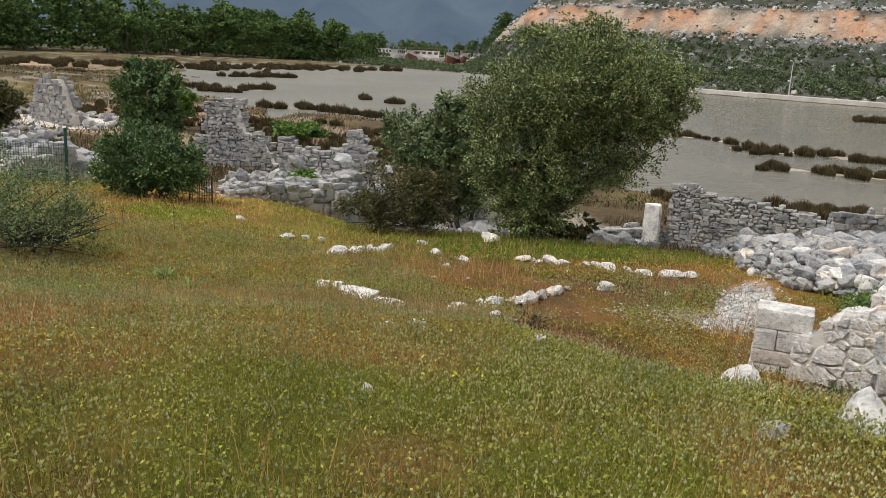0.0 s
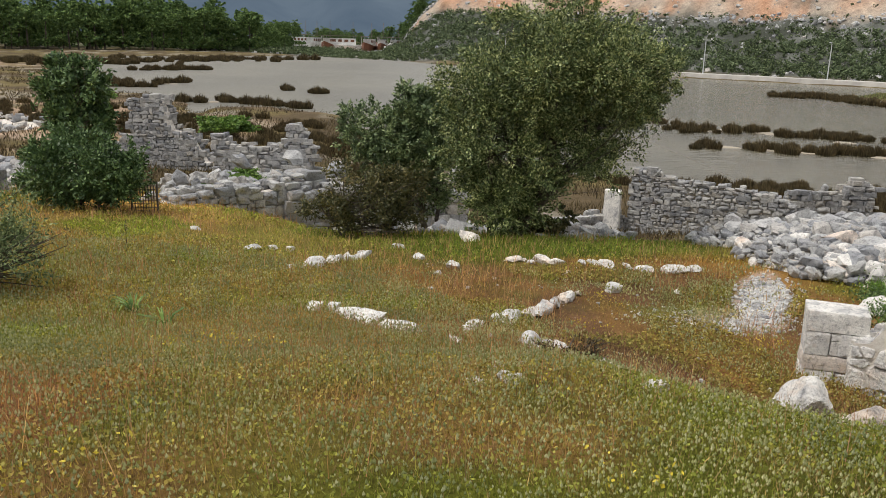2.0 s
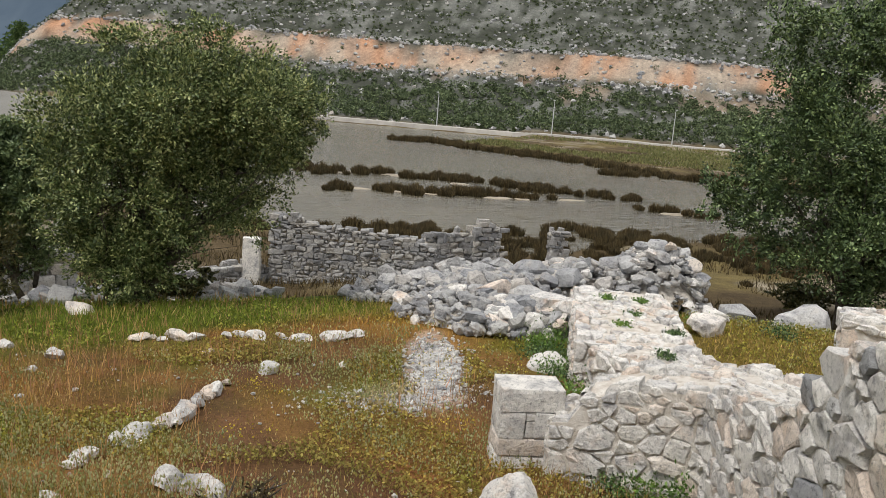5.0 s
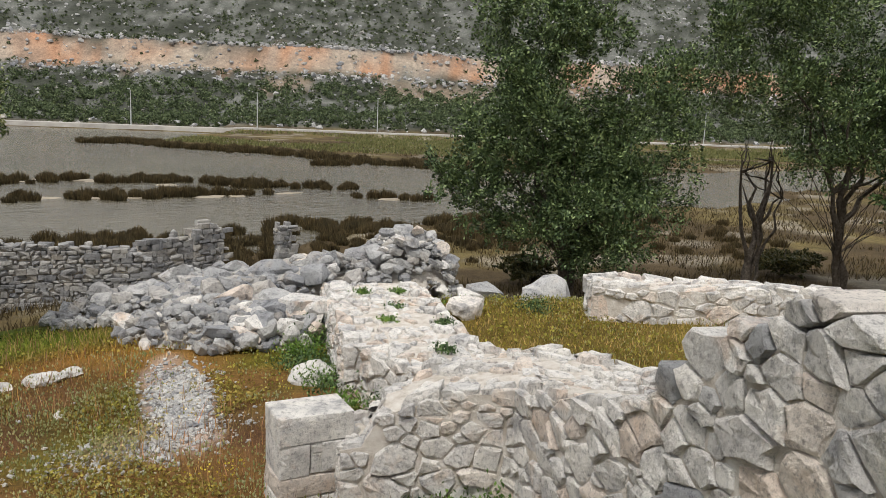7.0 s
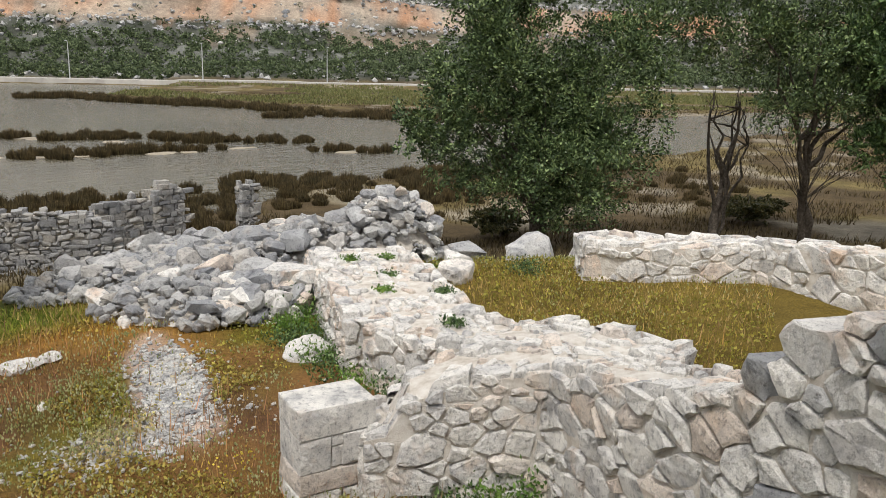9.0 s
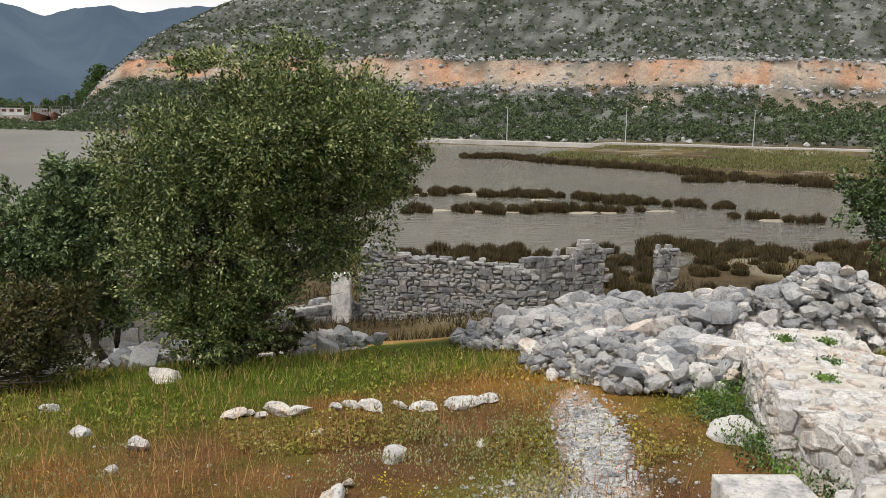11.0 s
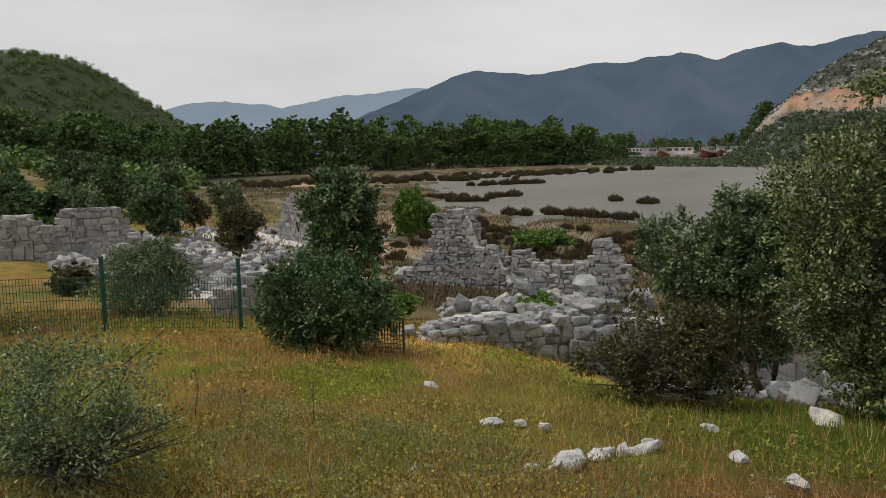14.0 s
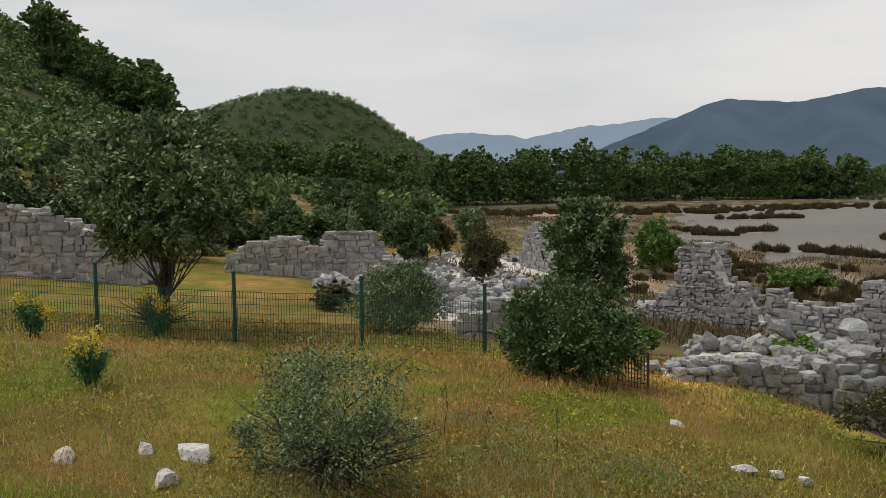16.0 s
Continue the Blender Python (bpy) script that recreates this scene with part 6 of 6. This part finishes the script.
def sedge_fringe(name, label, places, width, count, size, seed):
    """Sedge tussocks grown together along a shore."""
    r, rnd, baked = np.random.default_rng(seed), random.Random(seed), []
    spans = list(zip(places, places[1:]))
    reach = [math.hypot(b[0] - a[0], b[1] - a[1]) for a, b in spans]
    for _ in range(count):
        a, b = rnd.choices(spans, reach)[0]
        t = rnd.random()
        x, y = a[0] + (b[0] - a[0]) * t + rnd.gauss(0, width), a[1] + (b[1] - a[1]) * t + rnd.gauss(0, width)
        k = size * rnd.uniform(0.6, 1.3)
        v, f = TUSSOCK_SHAPES[rnd.randrange(4)]
        baked.append((lay(v, Matrix.Translation((x, y, max(zat(x, y), LAKE))) @ Matrix.Rotation(rnd.uniform(0, 6.3), 4, "Z") @ Matrix.Diagonal((k, k, 1.5 * k, 1))), f))
    v, f = join(baked)
    tagged(new(name, mesh_of(name, v, f, SEDGE_LEAF)), label, "sedge", kind="stuff")


sedge_fringe("far_sedge", "dark brown sedge along the far bank", [(60, 136), (69.7, 135), (71, 119), (79, 101), (77, 83), (84, 72), (100, 58)], 1.6, 210, 0.85, 81)
sedge_fringe("shore_sedge", "dark brown sedge tussocks along the near shore", [(12, 45), (24, 43.0), (34, 42.5), (43, 38.5), (56, 34)], 1.7, 170, 0.5, 82)
sedge_fringe("bank_sedge", "brown sedge on the marsh below the ruins", [(20, 38), (30, 37), (40, 32), (50, 25)], 3.0, 150, 0.42, 83)
sedge_fringe("west_sedge", "brown sedge on the western marsh", [(-34, 76), (-22, 70), (-10, 62), (2, 52)], 5.0, 170, 0.55, 84)
sedge_fringe("wood_sedge", "brown sedge before the pine wood", [(-100, 150), (-75, 185), (-60, 215), (-45, 245)], 7.0, 170, 1.1, 85)


# ---- woods ----
def pine_mesh(seed):
    r = np.random.default_rng(seed)
    blobs = [(r.uniform(-2.2, 2.2), r.uniform(-2.2, 2.2), r.uniform(5.5, 10.5), r.uniform(1.6, 2.6), r.uniform(1.6, 2.6), r.uniform(1.0, 1.7), 110) for _ in range(8)] + [(0, 0, 11.2, 2.2, 2.2, 1.2, 150)] + [(r.uniform(-2.5, 2.5), r.uniform(-2.5, 2.5), r.uniform(1.2, 4.0), 2.0, 2.0, 1.4, 80) for _ in range(5)]
    place, heads = crown_points(blobs, r, 0.2, 16)
    v, f = quad_leaves(place, 0.75, 0.45, r, 0.0, heads)
    return mesh_of("crown", v, f, PINE_LEAF), v, f


PINES = [pine_mesh(k) for k in range(5)]
PINE_TRUNK = mesh_of("trunk", *tube([(0, 0, -0.5), (0.2, 0.1, 4), (0, 0, 10)], (0.3, 0.24, 0.1)), BARK)


def pine_wood():
    r = random.Random(9)
    front = [(-62, 225), (-50, 205), (-42, 215), (-38, 235), (-33, 265), (-28, 285), (-22, 300), (-15, 320), (-10, 335), (-7.0, 352)]
    baked = []
    for k in range(470):
        b = r.uniform(-62, -6.8)
        back = r.random() ** 1.2 * 75 if k > 85 else r.uniform(0, 6)
        d = float(np.interp(b, [p[0] for p in front], [p[1] for p in front])) + back
        x, y = d * math.sin(radians(b)), 6 + d * math.cos(radians(b))
        s = (1.05 + 0.0012 * d) * r.uniform(0.55, 0.95) * (0.75 + 0.65 * float(fuzz(np.array([b * 3.0]), np.array([back * 0.2]), 5.0, 91)[0])) * (0.75 if b > -9.5 else 1.0)
        m = Matrix.Translation((x, y, max(zat(x, y), LAKE + 0.2))) @ Matrix.Rotation(r.uniform(0, 6.3), 4, "Z") @ Matrix.Diagonal((s * 1.15, s * 1.15, s, 1))
        if k <= 85:
            root = thing("pine_tree", "dark green umbrella-crowned pine at the lagoon edge", "tree", (0, 0, 0), "pine wood")
            root.matrix_basis = m
            part("trunk", PINE_TRUNK, root)
            part("crown", r.choice(PINES)[0], root)
        else:
            _, v, f = r.choice(PINES)
            baked.append((lay(v, m), f))
    v, f = join(baked)
    tagged(new("pine_wood", mesh_of("pine_wood", v, f, PINE_LEAF)), "dense dark green pine wood behind the lagoon", "woods", kind="stuff")


pine_wood()


def quay_trees():
    """Distant trees behind the boats and the quay."""
    r, baked = random.Random(19), []
    for k in range(120):
        b, d = radians(r.uniform(-9, 2)), r.uniform(448, 540)
        x, y, s = d * math.sin(b), 6 + d * math.cos(b), r.uniform(0.5, 1.1)
        _, v, f = r.choice(PINES)
        baked.append((lay(v, Matrix.Translation((x, y, max(zat(x, y), LAKE))) @ Matrix.Rotation(r.uniform(0, 6.3), 4, "Z") @ Matrix.Diagonal((s, s, s * 0.85, 1))), f))
    v, f = join(baked)
    tagged(new("quay_trees", mesh_of("quay_trees", v, f, PINE_LEAF)), "distant dark trees behind the moored boats", "woods", kind="stuff")


quay_trees()


def clumps(name, label, category, x, y, size, per, leaf, material, seed):
    """Far shrubs: a knot of leaf tufts at each place."""
    r = np.random.default_rng(seed)
    n = len(x)
    z = ground_z(x, y)
    c = np.repeat(np.stack([x, y, z + size * 0.35], 1), per, 0)
    s = np.repeat(size, per)[:, None]
    d = r.normal(size=(n * per, 3))
    d /= np.linalg.norm(d, axis=1)[:, None]
    p = c + d * s * (r.random((n * per, 1)) ** 0.4) * (0.62, 0.62, 0.5)
    v, f = quad_leaves(p, leaf, leaf * 0.6, r)
    tagged(new(name, mesh_of(name, v, f, material)), label, category, kind="stuff")


def on_hill(u, v):
    return ROAD[0] + ALONG[0] * u + UPHILL[0] * v, ROAD[1] + ALONG[1] * u + UPHILL[1] * v


def hill_growth():
    r = np.random.default_rng(12)
    # olives on the lower slope
    n = 6000
    u, v = r.uniform(-260, 330, n), 9 + 70 * r.random(n) ** 0.9
    x, y = on_hill(u, v)
    keep = r.random(n) < 0.25 + 0.9 * fuzz(x, y, 16, 71)
    x, y = x[keep], y[keep]
    clumps("hill_olives", "grey-green olives planted over the lower slope", "shrubs", x, y, r.uniform(1.3, 3.0, len(x)), 40, 0.75, HILL_OLIVE, 72)
    # low scrub higher up and in the cut
    n = 21000
    u, v = r.uniform(-260, 345, n), 8 + 330 * r.random(n) ** 1.25
    x, y = on_hill(u, v)
    cut = (v > 87) & (v < 100)
    keep = (~cut | (r.random(n) < 0.2)) & (r.random(n) < 0.35 + 0.65 * fuzz(x, y, 22, 76))
    x, y = x[keep], y[keep]
    size = 0.6 + 1.7 * r.random(len(x)) ** 1.6
    clumps("hill_shrubs", "dark shrubs scattered over the stony hill", "shrubs", x, y, size * 1.1, 26, 0.62, HILL_LEAF, 77)
    # pale rocks on the hill, thickest along the edges of the cut
    rnd, baked = random.Random(73), []
    u, v = r.uniform(-240, 335, 13000), 6 + 260 * r.random(13000) ** 1.2
    v[:2200] = r.normal(84, 4, 2200)
    v[2200:4400] = r.normal(103, 3, 2200)
    x, y = on_hill(u, v)
    z = ground_z(x, y)
    for k in range(13000):
        vv, ff = CHIPS[k % 10]
        s = 0.3 + 1.2 * rnd.random() ** 2.6
        if v[k] < 76 and k % 5 < 3:
            continue
        baked.append((lay(vv, stone_pose(x[k], y[k], z[k] + 0.15 * s, s * 1.5, s, s * 0.9, rnd.uniform(0, 6), rnd, 25)), ff))
    vv, ff = join(baked)
    tagged(new("hill_rocks", mesh_of("hill_rocks", vv, ff, STONE_HEAP)), "pale limestone rocks strewn over the hill", "rocks", kind="stuff")
    # wooded slopes on the west
    n = 7500
    a, d = np.radians(r.uniform(-78, -36, n)), 95 + 540 * r.random(n) ** 0.8
    x, y = d * np.sin(a), 6 + d * np.cos(a)
    keep = (ground_z(x, y) > -4.8) & (r.random(n) < 0.6 + 0.4 * fuzz(x, y, 30, 74))
    x, y, d = x[keep], y[keep], d[keep]
    clumps("slope_scrub", "dense dark evergreen scrub on the western slopes", "shrubs", x, y, r.uniform(1.8, 4.6, len(x)), 60, 0.9, PINE_LEAF, 75)


hill_growth()


def slope_trees():
    """Round evergreen trees between the hillside ruins and the wood."""
    kinds = []
    for k, mat in enumerate((DARK_LEAF, EVERGREEN, OLIVE_GREY, SCRUB_LEAF)):
        r = np.random.default_rng(90 + k)
        blobs = [(r.uniform(-1.3, 1.3), r.uniform(-1.3, 1.3), r.uniform(1.6, 4.0), r.uniform(1.1, 1.8), r.uniform(1.1, 1.8), r.uniform(0.9, 1.4), 1500) for _ in range(6)] + [(0, 0, 1.2, 1.9, 1.9, 1.1, 1500)]
        place, heads = crown_points(blobs, r, 0.2, 40)
        kinds.append((mesh_of("crown", *quad_leaves(place, 0.3, 0.15, r, 0.0, heads), mat), ("dark rounded evergreen tree", "mid-green leafy tree", "grey-green olive tree", "olive-brown spreading shrub")[k]))
    wood = mesh_of("trunk", *tube([(0, 0, -0.3), (0.1, 0, 1.2), (0, 0.1, 3.0)], (0.2, 0.15, 0.06)), BARK)
    rnd = random.Random(44)
    for k in range(64):
        bearing, d = radians(rnd.uniform(-70, -36.5)), rnd.uniform(50, 130)
        x, y = d * math.sin(bearing), 6 + d * math.cos(bearing)
        if zat(x, y) < -4.6 or x > -32:
            continue
        mesh, label = rnd.choices(kinds, (4, 3, 3, 1))[0]
        root = thing("tree", label + " on the hillside among ruins", "tree", (0, 0, 0), "hillside trees")
        g = rnd.uniform(0.6, 1.35)
        root.matrix_basis = Matrix.Translation((x, y, zat(x, y))) @ Matrix.Rotation(rnd.uniform(0, 6.3), 4, "Z") @ Matrix.Diagonal((g, g, g * rnd.uniform(0.8, 1.1), 1))
        part("trunk", wood, root)
        part("crown", mesh, root)


slope_trees()


# ---- boats at the far quay ----
def boat(x, y, length, turn, hull, seed):
    root = thing("moored_boat", "wooden excursion boat moored at the far quay", "boat", (x, y, LAKE), "moored boats")
    root.matrix_basis = Matrix.Translation((x, y, LAKE + 0.4)) @ Matrix.Rotation(turn, 4, "Z") @ Matrix.Diagonal((1.35, 1.6, 1.6, 1))
    rings, f = [], []
    for k in range(9):
        t = k / 8
        w = length * 0.14 * (1 - abs(2 * t - 1) ** 3.0) + 0.05
        s = length * (t - 0.5)
        h = 1.5 + 1.2 * (2 * t - 1) ** 2
        rings += [(s, -w, h), (s, -w * 0.7, -0.4), (s, w * 0.7, -0.4), (s, w, h)]
        if k:
            f += [(4 * k - 4 + m, 4 * k - 4 + (m + 1) % 4, 4 * k + (m + 1) % 4, 4 * k + m) for m in range(4)]
    part("hull", mesh_of("hull", rings, f, hull), root)
    cabin = part("cabin", mesh_of("cabin", *box(-length * 0.05, 0, 2.6, length * 0.42, length * 0.15, 2.0), HULL_WHITE), root)
    for k in range(4):
        part("window", mesh_of("window", *box(-length * 0.2 + k * length * 0.1, -length * 0.076, 2.9, length * 0.06, 0.06, 0.7), HULL_BROWN), cabin, "dark cabin window")
    part("awning", mesh_of("awning", *box(-length * 0.12, 0, 4.3, length * 0.6, length * 0.2, 0.15), PLANK), root)
    part("mast", mesh_of("mast", *tube([(length * 0.12, 0, 1.5), (length * 0.12, 0, 8.5)], (0.12, 0.07), 6), PLANK), root)
    for dx in (-0.38, -0.12, 0.14):
        part("awning_post", mesh_of("awning_post", *tube([(length * dx, 1.2, 1.6), (length * dx, 1.2, 4.3)], (0.06, 0.06), 5), HULL_WHITE), root)


for k, (x, y, ln, tn, hull) in enumerate([(-40, 418, 15, 1.2, HULL_WHITE), (-33, 416, 14, 1.4, HULL_BROWN), (-25, 418, 22, 0.15, HULL_WHITE), (-13, 415, 15, 1.3, HULL_BROWN), (-7, 417, 14, 1.5, HULL_BROWN), (0, 416, 14, 1.2, HULL_WHITE), (14, 412, 17, 0.2, HULL_RED), (24, 414, 14, 0.5, HULL_WHITE), (-47, 422, 13, 0.4, HULL_WHITE)]):
    boat(x, y, ln, tn, hull, k)
quay = tagged(new("quay", mesh_of("quay", *box(-12, 434, LAKE + 0.2, 110, 8, 1.2), ROAD_TOP)), "low pale quay at the far shore", "quay", kind="structure")
